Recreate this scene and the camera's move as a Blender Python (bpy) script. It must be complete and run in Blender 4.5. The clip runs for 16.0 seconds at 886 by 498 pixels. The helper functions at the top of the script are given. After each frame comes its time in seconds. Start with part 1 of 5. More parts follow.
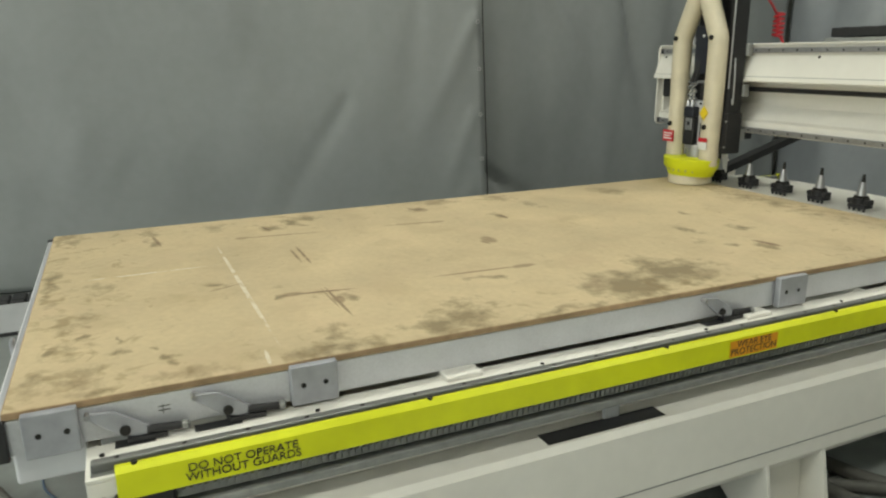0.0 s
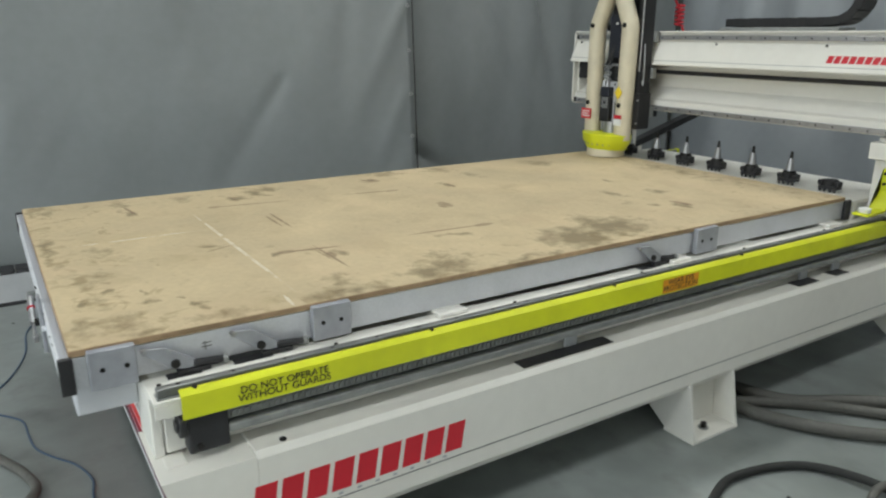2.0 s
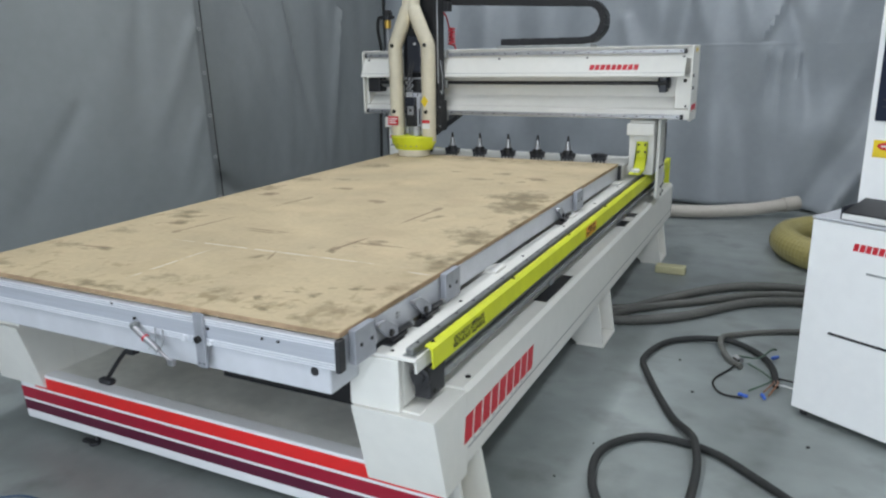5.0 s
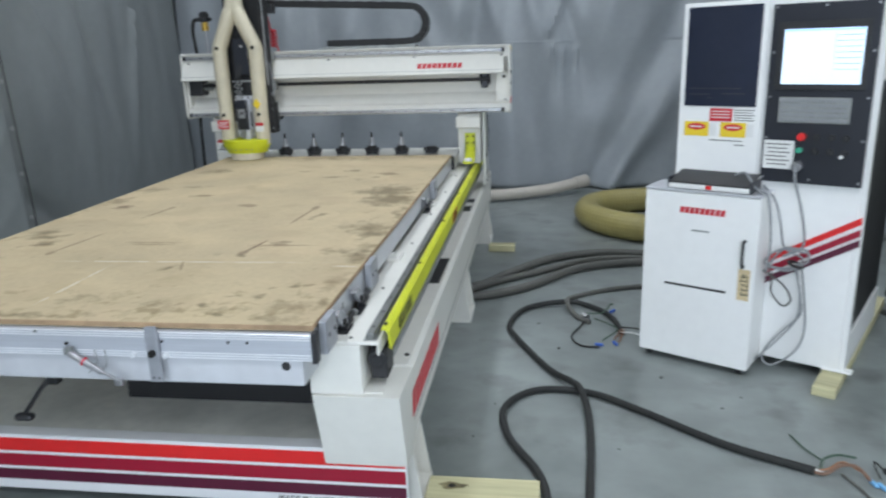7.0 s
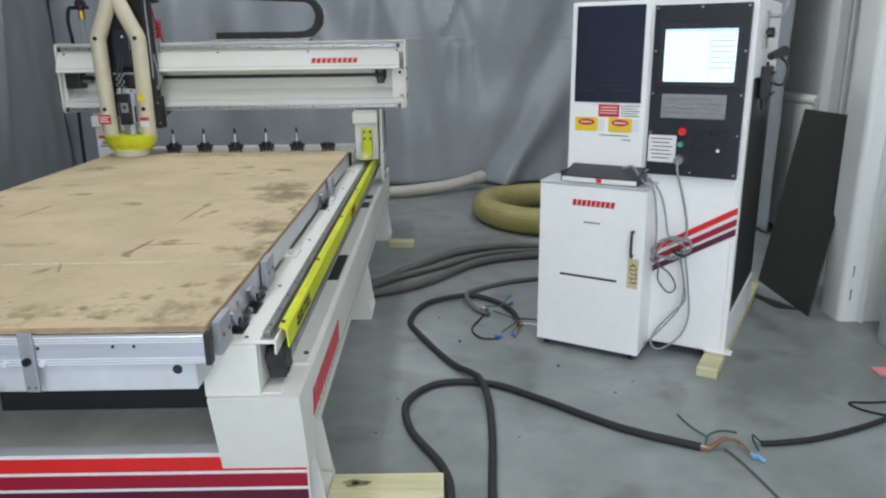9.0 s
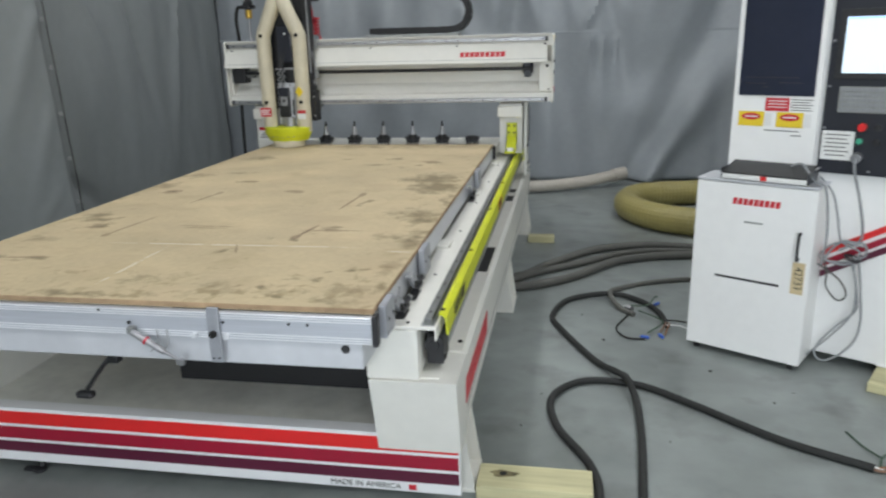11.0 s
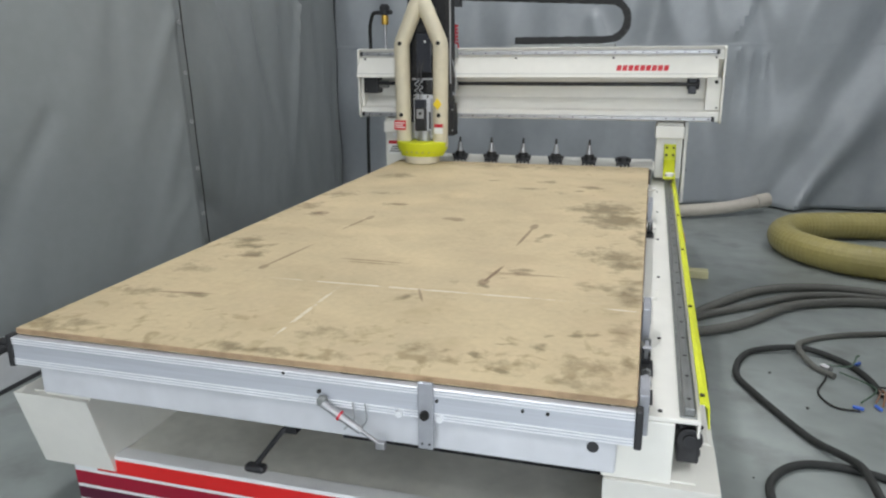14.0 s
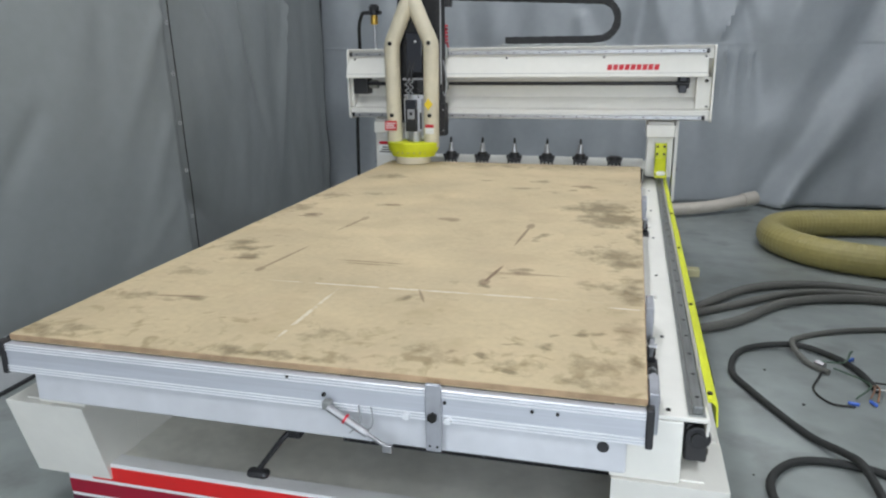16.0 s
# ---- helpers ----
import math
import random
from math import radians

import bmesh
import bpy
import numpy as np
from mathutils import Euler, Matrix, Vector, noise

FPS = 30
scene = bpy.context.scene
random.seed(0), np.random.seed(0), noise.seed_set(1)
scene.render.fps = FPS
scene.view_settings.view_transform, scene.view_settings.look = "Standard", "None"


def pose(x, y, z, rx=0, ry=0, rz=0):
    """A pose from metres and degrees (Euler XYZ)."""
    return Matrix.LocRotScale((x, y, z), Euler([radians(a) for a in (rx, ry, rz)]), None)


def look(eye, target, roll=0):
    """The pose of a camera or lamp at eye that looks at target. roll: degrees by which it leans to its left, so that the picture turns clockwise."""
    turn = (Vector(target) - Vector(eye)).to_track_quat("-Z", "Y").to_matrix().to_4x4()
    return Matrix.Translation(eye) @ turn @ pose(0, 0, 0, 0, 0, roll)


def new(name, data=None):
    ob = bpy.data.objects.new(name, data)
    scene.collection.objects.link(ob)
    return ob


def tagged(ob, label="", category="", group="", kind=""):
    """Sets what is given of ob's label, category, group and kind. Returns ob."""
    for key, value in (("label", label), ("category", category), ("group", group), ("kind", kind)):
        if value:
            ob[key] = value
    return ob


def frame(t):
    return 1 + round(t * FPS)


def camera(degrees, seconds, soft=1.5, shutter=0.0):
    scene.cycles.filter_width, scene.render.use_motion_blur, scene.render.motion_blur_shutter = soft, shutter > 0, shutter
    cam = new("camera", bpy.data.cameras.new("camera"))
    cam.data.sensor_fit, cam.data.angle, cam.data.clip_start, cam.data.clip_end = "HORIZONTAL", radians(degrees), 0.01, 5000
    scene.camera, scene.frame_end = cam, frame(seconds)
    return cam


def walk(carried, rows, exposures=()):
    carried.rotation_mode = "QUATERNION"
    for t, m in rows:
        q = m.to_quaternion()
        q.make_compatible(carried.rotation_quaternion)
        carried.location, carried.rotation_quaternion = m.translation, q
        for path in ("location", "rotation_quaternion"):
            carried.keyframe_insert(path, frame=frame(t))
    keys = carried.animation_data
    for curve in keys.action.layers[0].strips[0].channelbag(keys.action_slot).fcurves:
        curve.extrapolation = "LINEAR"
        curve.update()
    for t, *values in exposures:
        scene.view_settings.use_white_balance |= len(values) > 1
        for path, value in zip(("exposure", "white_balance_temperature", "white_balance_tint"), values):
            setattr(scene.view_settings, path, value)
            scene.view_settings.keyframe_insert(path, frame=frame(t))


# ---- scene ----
cam = camera(63.3, 16.0, soft=2.2, shutter=0.4)
PATH = [
    (0, (3.138, 0.277, 1.435), (1.375, 1.064, 0.911), -0.6),
    (0.5, (3.16, 0.179, 1.437), (1.416, 1.005, 0.911), 0.0),
    (1, (3.204, 0.137, 1.436), (1.488, 1.005, 0.887), 0.5),
    (1.5, (3.286, 0.056, 1.429), (1.624, 1.022, 0.878), 0.9),
    (2, (3.289, -0.091, 1.435), (1.674, 0.943, 0.867), 0.4),
    (2.5, (3.156, -0.312, 1.429), (1.605, 0.821, 0.875), -0.7),
    (3, (3.101, -0.521, 1.427), (1.672, 0.757, 0.857), -0.3),
    (3.2, (3.086, -0.607, 1.434), (1.755, 0.769, 0.856), 1.3),
    (5.3, (2.549, -1.517, 1.432), (1.719, 0.225, 0.906), -1.6),
    (5.5, (2.528, -1.571, 1.444), (1.687, 0.158, 0.896), -2.7),
    (6, (2.366, -1.657, 1.442), (1.622, 0.101, 0.846), -3.7),
    (6.5, (2.228, -1.723, 1.452), (1.724, 0.129, 0.891), -2.5),
    (7, (2.205, -1.738, 1.462), (1.937, 0.169, 0.922), -1.8),
    (7.5, (2.214, -1.73, 1.45), (2.152, 0.195, 0.913), -1.3),
    (8, (2.212, -1.726, 1.448), (2.214, 0.2, 0.91), -1.0),
    (8.2, (2.211, -1.723, 1.447), (2.228, 0.202, 0.907), -0.7),
    (10.3, (2.167, -1.744, 1.44), (2.042, 0.172, 0.883), -1.3),
    (10.5, (2.152, -1.744, 1.435), (1.969, 0.169, 0.881), -1.4),
    (11, (2.106, -1.745, 1.44), (1.769, 0.146, 0.883), -1.5),
    (11.5, (2.047, -1.737, 1.443), (1.561, 0.124, 0.894), -1.2),
    (12, (1.977, -1.648, 1.439), (1.39, 0.183, 0.89), 0.2),
    (12.5, (1.88, -1.527, 1.454), (1.245, 0.291, 0.913), -0.3),
    (13, (1.789, -1.469, 1.45), (1.154, 0.35, 0.912), -0.5),
    (13.5, (1.666, -1.432, 1.461), (1.085, 0.406, 0.925), -0.1),
    (14, (1.589, -1.41, 1.457), (1.058, 0.443, 0.924), -0.5),
    (14.5, (1.562, -1.399, 1.452), (1.071, 0.465, 0.921), -0.8),
    (15, (1.553, -1.39, 1.451), (1.068, 0.476, 0.921), -0.7),
    (15.5, (1.544, -1.394, 1.448), (1.057, 0.472, 0.919), -0.9),
    (16, (1.538, -1.405, 1.449), (1.048, 0.46, 0.919), -0.7),
]
walk(cam, [(t, look(eye, target, roll)) for t, eye, target, roll in PATH], [(0, 0.03, 7750, 5), (0.5, 0.03, 7550, 5.5), (1.5, 0.02, 7050, 8), (3, -0.02, 6650, 11), (5.3, 0.03, 6300, 13), (6.5, 0.0, 6150, 12), (7.5, 0.02, 6300, 12), (8.2, -0.07, 6350, 12), (10.5, -0.08, 6680, 12.5), (11.5, -0.1, 6750, 12.5), (12.5, -0.16, 6850, 12), (13, 0.07, 6750, 13.5), (14, 0.1, 6750, 13.5), (16, 0.09, 6550, 13.5)])

# ---- light ----
world = bpy.data.worlds.new("world")
scene.world = world
world.use_nodes = True
world.node_tree.nodes["Background"].inputs["Color"].default_value = (0.62, 0.8, 1.0, 1)
world.node_tree.nodes["Background"].inputs["Strength"].default_value = 1.0
CEILING = 4.3
LAMPS = [(0.5, -3.3), (3.4, -3.3), (0.5, 0.8), (0.5, 3.6), (3.4, 3.9), (3.7, -0.5)]
LAMP_WATTS = 42
for lx, ly in LAMPS:
    light = bpy.data.lights.new("tube_light", "AREA")
    light.shape, light.size, light.size_y = "RECTANGLE", 0.3, 1.5
    light.energy, light.color = LAMP_WATTS, (0.93, 1.0, 1.05)
    new("tube_light", light).matrix_world = pose(lx, ly, CEILING - 0.13)

# daylight through the open roller door behind the camera
day = bpy.data.lights.new("door_daylight", "AREA")
day.shape, day.size, day.size_y, day.energy, day.color = "RECTANGLE", 4.0, 2.7, 115, (0.84, 0.93, 1.0)
new("door_daylight", day).matrix_world = pose(2.2, -4.42, 1.4, 90, 0, 0)


# ---- materials ----
def material(name, colour, rough=0.5, metal=0.0, grain=0.0, scale=20.0, blotch=0.0, blotch_scale=1.5, bump=0.0, bump_scale=60.0, stretch=(1, 1, 1), vary=0.0):
    """A surface with fine grain, large soft blotches and relief, in metres of the object's own space."""
    m = bpy.data.materials.new(name)
    m.use_nodes = True
    t = m.node_tree
    n, l = t.nodes, t.links
    b = n["Principled BSDF"]
    b.inputs["Roughness"].default_value, b.inputs["Metallic"].default_value = rough, metal
    co = n.new("ShaderNodeTexCoord")
    mp = n.new("ShaderNodeMapping")
    mp.inputs["Scale"].default_value = stretch
    l.new(co.outputs["Object"], mp.inputs["Vector"])
    fine = n.new("ShaderNodeTexNoise")
    fine.inputs["Scale"].default_value, fine.inputs["Detail"].default_value = scale, 5
    l.new(mp.outputs[0], fine.inputs["Vector"])
    big = n.new("ShaderNodeTexNoise")
    big.inputs["Scale"].default_value, big.inputs["Detail"].default_value = blotch_scale, 4
    l.new(mp.outputs[0], big.inputs["Vector"])
    hsv = n.new("ShaderNodeHueSaturation")
    hsv.inputs["Color"].default_value = (*colour, 1)
    def ranged(src, amount):
        r = n.new("ShaderNodeMapRange")
        r.inputs["From Min"].default_value, r.inputs["From Max"].default_value = 0.3, 0.7
        r.inputs["To Min"].default_value, r.inputs["To Max"].default_value = 1 - amount, 1 + amount
        l.new(src, r.inputs["Value"])
        return r.outputs[0]
    mul = n.new("ShaderNodeMath")
    mul.operation = "MULTIPLY"
    l.new(ranged(fine.outputs["Fac"], grain), mul.inputs[0])
    l.new(ranged(big.outputs["Fac"], blotch), mul.inputs[1])
    value = mul.outputs[0]
    if vary:
        info = n.new("ShaderNodeObjectInfo")
        r = n.new("ShaderNodeMapRange")
        r.inputs["To Min"].default_value, r.inputs["To Max"].default_value = 1 - vary, 1 + vary
        l.new(info.outputs["Random"], r.inputs["Value"])
        again = n.new("ShaderNodeMath")
        again.operation = "MULTIPLY"
        l.new(value, again.inputs[0])
        l.new(r.outputs[0], again.inputs[1])
        value = again.outputs[0]
    l.new(value, hsv.inputs["Value"])
    l.new(hsv.outputs[0], b.inputs["Base Color"])
    rr = n.new("ShaderNodeMapRange")
    rr.inputs["To Min"].default_value, rr.inputs["To Max"].default_value = max(rough - 0.1, 0.03), min(rough + 0.1, 1)
    l.new(big.outputs["Fac"], rr.inputs["Value"])
    l.new(rr.outputs[0], b.inputs["Roughness"])
    if bump:
        tex = n.new("ShaderNodeTexNoise")
        tex.inputs["Scale"].default_value, tex.inputs["Detail"].default_value = bump_scale, 4
        l.new(mp.outputs[0], tex.inputs["Vector"])
        bp = n.new("ShaderNodeBump")
        bp.inputs["Strength"].default_value, bp.inputs["Distance"].default_value = bump, 0.002
        l.new(tex.outputs["Fac"], bp.inputs["Height"])
        l.new(bp.outputs[0], b.inputs["Normal"])
    return m


def glowing(name, colour, strength):
    m = bpy.data.materials.new(name)
    m.use_nodes = True
    b = m.node_tree.nodes["Principled BSDF"]
    b.inputs["Base Color"].default_value = (*colour, 1)
    b.inputs["Emission Color"].default_value = (*colour, 1)
    b.inputs["Emission Strength"].default_value = strength
    return m


WHITE = material("cream_white_enamel", (0.76, 0.745, 0.69), 0.38, grain=0.02, blotch=0.05, bump=0.06, bump_scale=35)
CABINET_WHITE = material("cabinet_white_enamel", (0.87, 0.868, 0.855), 0.36, grain=0.015, blotch=0.03, bump=0.08, bump_scale=140)
# white enamel darkened for the shade the board throws on the cross member
CROSS_SHADED = material("shaded_white_enamel", (0.58, 0.59, 0.62), 0.42, grain=0.03, blotch=0.1, blotch_scale=2.5, bump=0.1, bump_scale=120)
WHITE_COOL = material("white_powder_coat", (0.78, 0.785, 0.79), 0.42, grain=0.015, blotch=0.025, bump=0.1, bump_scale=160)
ALU = material("brushed_aluminium", (0.62, 0.63, 0.66), 0.4, 0.35, grain=0.05, scale=30, blotch=0.06, bump=0.05, stretch=(0.2, 6, 6))
ALU_BAND = material("anodised_aluminium_band", (0.54, 0.56, 0.61), 0.42, 0.3, grain=0.06, scale=30, blotch=0.1, stretch=(0.2, 6, 6))
STOP_STEEL = material("zinc_plate", (0.36, 0.37, 0.4), 0.45, 0.4, grain=0.1, scale=25, blotch=0.12)
ALU_BRIGHT = material("polished_aluminium", (0.8, 0.81, 0.83), 0.35, 0.2, grain=0.04, scale=30)
RAIL = material("oily_rail_steel", (0.2, 0.205, 0.2), 0.45, 0.6, grain=0.2, scale=25, blotch=0.2, stretch=(6, 0.3, 6))
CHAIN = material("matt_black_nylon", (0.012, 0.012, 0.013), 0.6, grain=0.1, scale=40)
STEEL = material("ground_steel", (0.4, 0.4, 0.41), 0.42, 0.85, grain=0.12, scale=40, blotch=0.1, stretch=(1, 0.2, 1))
GREY_STEEL = material("dull_grey_steel", (0.3, 0.31, 0.3), 0.5, 0.5, grain=0.15, scale=30, blotch=0.15)
YELLOW = material("safety_yellow_paint", (0.64, 0.68, 0.02), 0.45, grain=0.04, blotch=0.1, blotch_scale=4, bump=0.05)
BLACK = material("black_plastic", (0.02, 0.02, 0.022), 0.45, grain=0.2, blotch=0.2, bump=0.1, bump_scale=120)
BLACK_METAL = material("black_anodised_metal", (0.03, 0.03, 0.032), 0.4, 0.4, grain=0.2, blotch=0.25)
PANEL_DARK = material("dark_grey_panel", (0.014, 0.016, 0.024), 0.4, grain=0.08, blotch=0.1)
GLASS_DARK = material("smoked_panel", (0.02, 0.025, 0.045), 0.12, grain=0.05, blotch=0.2)
BOLT = material("black_oxide_bolt", (0.025, 0.024, 0.022), 0.5, 0.6, grain=0.2)
RED = material("red_vinyl", (0.58, 0.02, 0.035), 0.45, grain=0.03, blotch=0.06)
RED_BRIGHT = material("bright_red_vinyl", (0.72, 0.022, 0.022), 0.4, grain=0.03, blotch=0.08)
RED_MID = material("crimson_vinyl", (0.34, 0.009, 0.032), 0.4, grain=0.03, blotch=0.08)
RED_DARK = material("maroon_vinyl", (0.1, 0.011, 0.034), 0.4, grain=0.03, blotch=0.1)
INK = material("black_ink", (0.03, 0.03, 0.02), 0.6)
INK_RED = material("orange_label", (0.75, 0.32, 0.02), 0.5, grain=0.05)
PAPER = material("white_label", (0.78, 0.78, 0.76), 0.6, grain=0.02)
LABEL_YELLOW = material("yellow_label", (0.82, 0.6, 0.03), 0.5, grain=0.03)
DUCT = material("ivory_plastic_duct", (0.62, 0.56, 0.42), 0.42, grain=0.03, blotch=0.07, blotch_scale=5)
CURTAIN = material("grey_vinyl_curtain", (0.205, 0.22, 0.222), 0.5, grain=0.03, scale=15, blotch=0.06, blotch_scale=1.2, bump=0.1, bump_scale=300)
CURTAIN_SHEER = material("pale_grey_vinyl_curtain", (0.32, 0.345, 0.365), 0.34, grain=0.03, scale=15, blotch=0.1, blotch_scale=0.9, bump=0.08, bump_scale=250)
CEILING_GREY = material("grey_ceiling_sheet", (0.3, 0.31, 0.3), 0.7, grain=0.03, blotch=0.06)
WALL = material("white_wall_paint", (0.72, 0.73, 0.7), 0.7, grain=0.02, blotch=0.04, bump=0.1, bump_scale=80)
RUBBER = material("black_rubber_hose", (0.015, 0.016, 0.015), 0.72, grain=0.15, scale=60, blotch=0.2, bump=0.2, bump_scale=150)
RUBBER_GREY = material("dusty_grey_conduit", (0.095, 0.094, 0.084), 0.6, grain=0.12, scale=60, blotch=0.15, bump=0.2, bump_scale=150)
HOSE_OLIVE = material("olive_ribbed_hose", (0.33, 0.28, 0.1), 0.4, grain=0.05, blotch=0.1)
HOSE_CLEAR = material("milky_ribbed_hose", (0.5, 0.46, 0.4), 0.35, grain=0.05, blotch=0.1)
WIRE_GREY = material("grey_cable_sheath", (0.28, 0.29, 0.3), 0.5)
WIRE_BLUE = material("blue_cable_sheath", (0.06, 0.1, 0.16), 0.5)
BLUE = material("blue_connector", (0.05, 0.13, 0.5), 0.4)
COPPER = material("copper_strands", (0.32, 0.16, 0.09), 0.4, 0.5)
GOLD = material("brass", (0.6, 0.38, 0.08), 0.35, 0.9, grain=0.1)
PINE = material("weathered_pine", (0.52, 0.485, 0.29), 0.75, grain=0.15, scale=12, blotch=0.12, blotch_scale=3, bump=0.3, bump_scale=40, stretch=(0.25, 3, 3))
BOARD = material("dark_green_board", (0.021, 0.023, 0.018), 0.5, grain=0.1, blotch=0.15)
GREY_LIGHT = material("light_grey_enamel", (0.42, 0.43, 0.44), 0.45, grain=0.04, blotch=0.08)
TRAY = material("grey_enamel_tray", (0.72, 0.715, 0.66), 0.5, grain=0.06, blotch=0.2, blotch_scale=3)
SCREEN = glowing("lit_screen", (0.72, 0.85, 0.98), 0.6)
PALE_BLUE = glowing("pale_blue_screen_bar", (0.35, 0.55, 0.85), 0.8)
TUBE = glowing("fluorescent_tube", (1.0, 0.98, 0.94), 6.0)


def concrete():
    m = material("painted_grey_concrete", (0.228, 0.25, 0.242), 0.38, grain=0.12, scale=6, blotch=0.3, blotch_scale=1.1, bump=0.12, bump_scale=25)
    t = m.node_tree
    n, l = t.nodes, t.links
    b, co = n["Principled BSDF"], n["Texture Coordinate"]
    spots = n.new("ShaderNodeTexNoise")
    spots.inputs["Scale"].default_value, spots.inputs["Detail"].default_value = 4.5, 8
    l.new(co.outputs["Object"], spots.inputs["Vector"])
    ramp = n.new("ShaderNodeMapRange")
    ramp.inputs["From Min"].default_value, ramp.inputs["From Max"].default_value = 0.54, 0.76
    ramp.inputs["To Max"].default_value = 0.6
    l.new(spots.outputs["Fac"], ramp.inputs["Value"])
    mix = n.new("ShaderNodeMix")
    mix.data_type = "RGBA"
    mix.inputs["B"].default_value = (0.09, 0.09, 0.085, 1)
    l.new(ramp.outputs[0], mix.inputs["Factor"])
    l.new(n["Hue/Saturation/Value"].outputs[0], mix.inputs["A"])
    l.new(mix.outputs["Result"], b.inputs["Base Color"])
    return m


# worn patches and strokes on the board: centre x, y, half length, half width, turn, depth
SMUDGES_BACK = [(1.43, 1.86, 0.13, 0.16, 0, 0.98), (1.33, 1.84, 0.09, 0.1, 0, 0.7), (1.33, 2.36, 0.075, 0.04, 0, 1.0), (1.26, 2.27, 0.03, 0.03, 0, 0.85), (0.76, 2.48, 0.06, 0.025, 0, 0.7), (1.02, 2.28, 0.09, 0.028, 0, 0.75), (1.08, 2.5, 0.06, 0.04, 0, 0.85), (1.17, 2.2, 0.04, 0.05, 30, 0.6), (0.19, 2.52, 0.12, 0.1, 0, 0.65), (0.1, 1.93, 0.1, 0.1, 0, 0.65), (0.3, 2.0, 0.1, 0.05, 0, 0.5), (0.8, 3.0, 0.8, 0.09, 0, 0.5)]
SMUDGES_MIDDLE = [(1.47, 1.64, 0.14, 0.15, 0, 1.05), (1.5, 1.06, 0.12, 0.13, 0, 0.75), (1.4, 1.12, 0.08, 0.08, 0, 0.5), (1.54, 0.98, 0.07, 0.1, 0, 0.8), (1.21, 0.83, 0.045, 0.028, 0, 0.9), (1.12, 0.655, 0.022, 0.03, 0, 0.8), (0.125, 0.97, 0.08, 0.1, 0, 0.7), (0.235, 0.8, 0.06, 0.07, 0, 0.85), (0.447, 1.74, 0.07, 0.028, 0, 0.85), (0.189, 1.47, 0.045, 0.05, 0, 0.8), (0.06, 1.62, 0.07, 0.12, 0, 0.75), (1.57, 0.68, 0.05, 0.13, 0, 0.7), (1.23, 1.3, 0.02, 0.09, -4, 0.62), (1.575, 1.35, 0.03, 0.2, 0, 0.6), (1.45, 0.72, 0.08, 0.05, 0, 0.5), (0.187, 0.904, 0.09, 0.035, 20, 0.9), (0.18, 1.486, 0.035, 0.03, 0, 1.0)]
SMUDGES_FRONT = [(0.11, 0.35, 0.09, 0.05, 0, 0.7), (0.29, 0.35, 0.07, 0.025, 12, 0.7), (0.14, 0.6, 0.09, 0.05, 0, 0.6), (0.94, 0.5, 0.025, 0.05, -20, 0.75), (1.57, 0.18, 0.03, 0.09, 0, 0.62), (0.82, 0.17, 0.1, 0.06, 0, 0.45), (1.37, 0.3, 0.022, 0.018, 0, 0.95), (1.43, 0.325, 0.022, 0.018, 20, 0.95), (1.48, 0.335, 0.02, 0.014, 0, 0.8), (1.28, 0.21, 0.03, 0.01, 0, 0.9), (1.36, 0.22, 0.03, 0.03, 0, 0.65), (1.56, 0.36, 0.05, 0.16, 0, 0.5)]
SMUDGES_EDGE = [(1.1, 0.1, 0.1, 0.07, 0, 0.5), (1.5, 0.13, 0.08, 0.09, 0, 0.5), (1.47, 0.04, 0.1, 0.03, 0, 0.55), (1.3, 0.1, 0.12, 0.05, 0, 0.45), (0.08, 0.06, 0.2, 0.05, 0, 0.55), (0.74, 0.03, 0.3, 0.025, 0, 0.66), (1.22, 0.135, 0.028, 0.012, 0, 0.9), (1.15, 0.145, 0.016, 0.014, 0, 0.85), (1.29, 0.06, 0.025, 0.02, 0, 0.85)]
STAINS = SMUDGES_BACK + SMUDGES_MIDDLE + SMUDGES_FRONT + SMUDGES_EDGE
# scored strokes: from x, y to x, y, half width, depth
SCORES = [
    (1.16, 1.463, 1.142, 1.126, 0.007, 0.75), (1.148, 0.884, 1.117, 0.667, 0.008, 0.9), (1.087, 0.794, 1.373, 0.798, 0.006, 0.75), (1.09, 0.78, 1.3, 0.785, 0.004, 0.5), (0.564, 0.826, 0.833, 0.822, 0.006, 0.8), (0.6, 0.798, 0.8, 0.796, 0.006, 0.7),
    (0.441, 1.469, 0.405, 1.213, 0.007, 0.75), (0.398, 0.988, 0.357, 0.649, 0.007, 0.75), (0.8, 1.472, 0.86, 1.488, 0.009, 0.7), (0.12, 1.44, 0.22, 1.47, 0.009, 0.8), (0.19, 0.77, 0.29, 0.79, 0.008, 0.7), (0.94, 0.58, 0.99, 0.46, 0.005, 0.6),
    (0.16, 0.35, 0.36, 0.375, 0.008, 0.7), (1.24, 2.38, 1.36, 2.41, 0.016, 0.9), (0.44, 1.755, 0.52, 1.75, 0.012, 0.8),
]
# dark knobs where the cutter rested: x, y, half length, half width
KNOBS = [(1.16, 1.45, 0.018, 0.05), (1.119, 0.69, 0.02, 0.035), (1.22, 0.802, 0.035, 0.02), (0.44, 1.45, 0.016, 0.04), (0.36, 0.668, 0.016, 0.03), (0.8, 1.51, 0.055, 0.03), (0.19, 1.485, 0.04, 0.035)]
STROKES = [((x0 + x1) / 2, (y0 + y1) / 2, math.hypot(x1 - x0, y1 - y0) / 2, w, math.degrees(math.atan2(y1 - y0, x1 - x0)), d) for x0, y0, x1, y1, w, d in SCORES]
STROKES += [(x, y, rx, ry, 0, 0.62) for x, y, rx, ry in KNOBS]
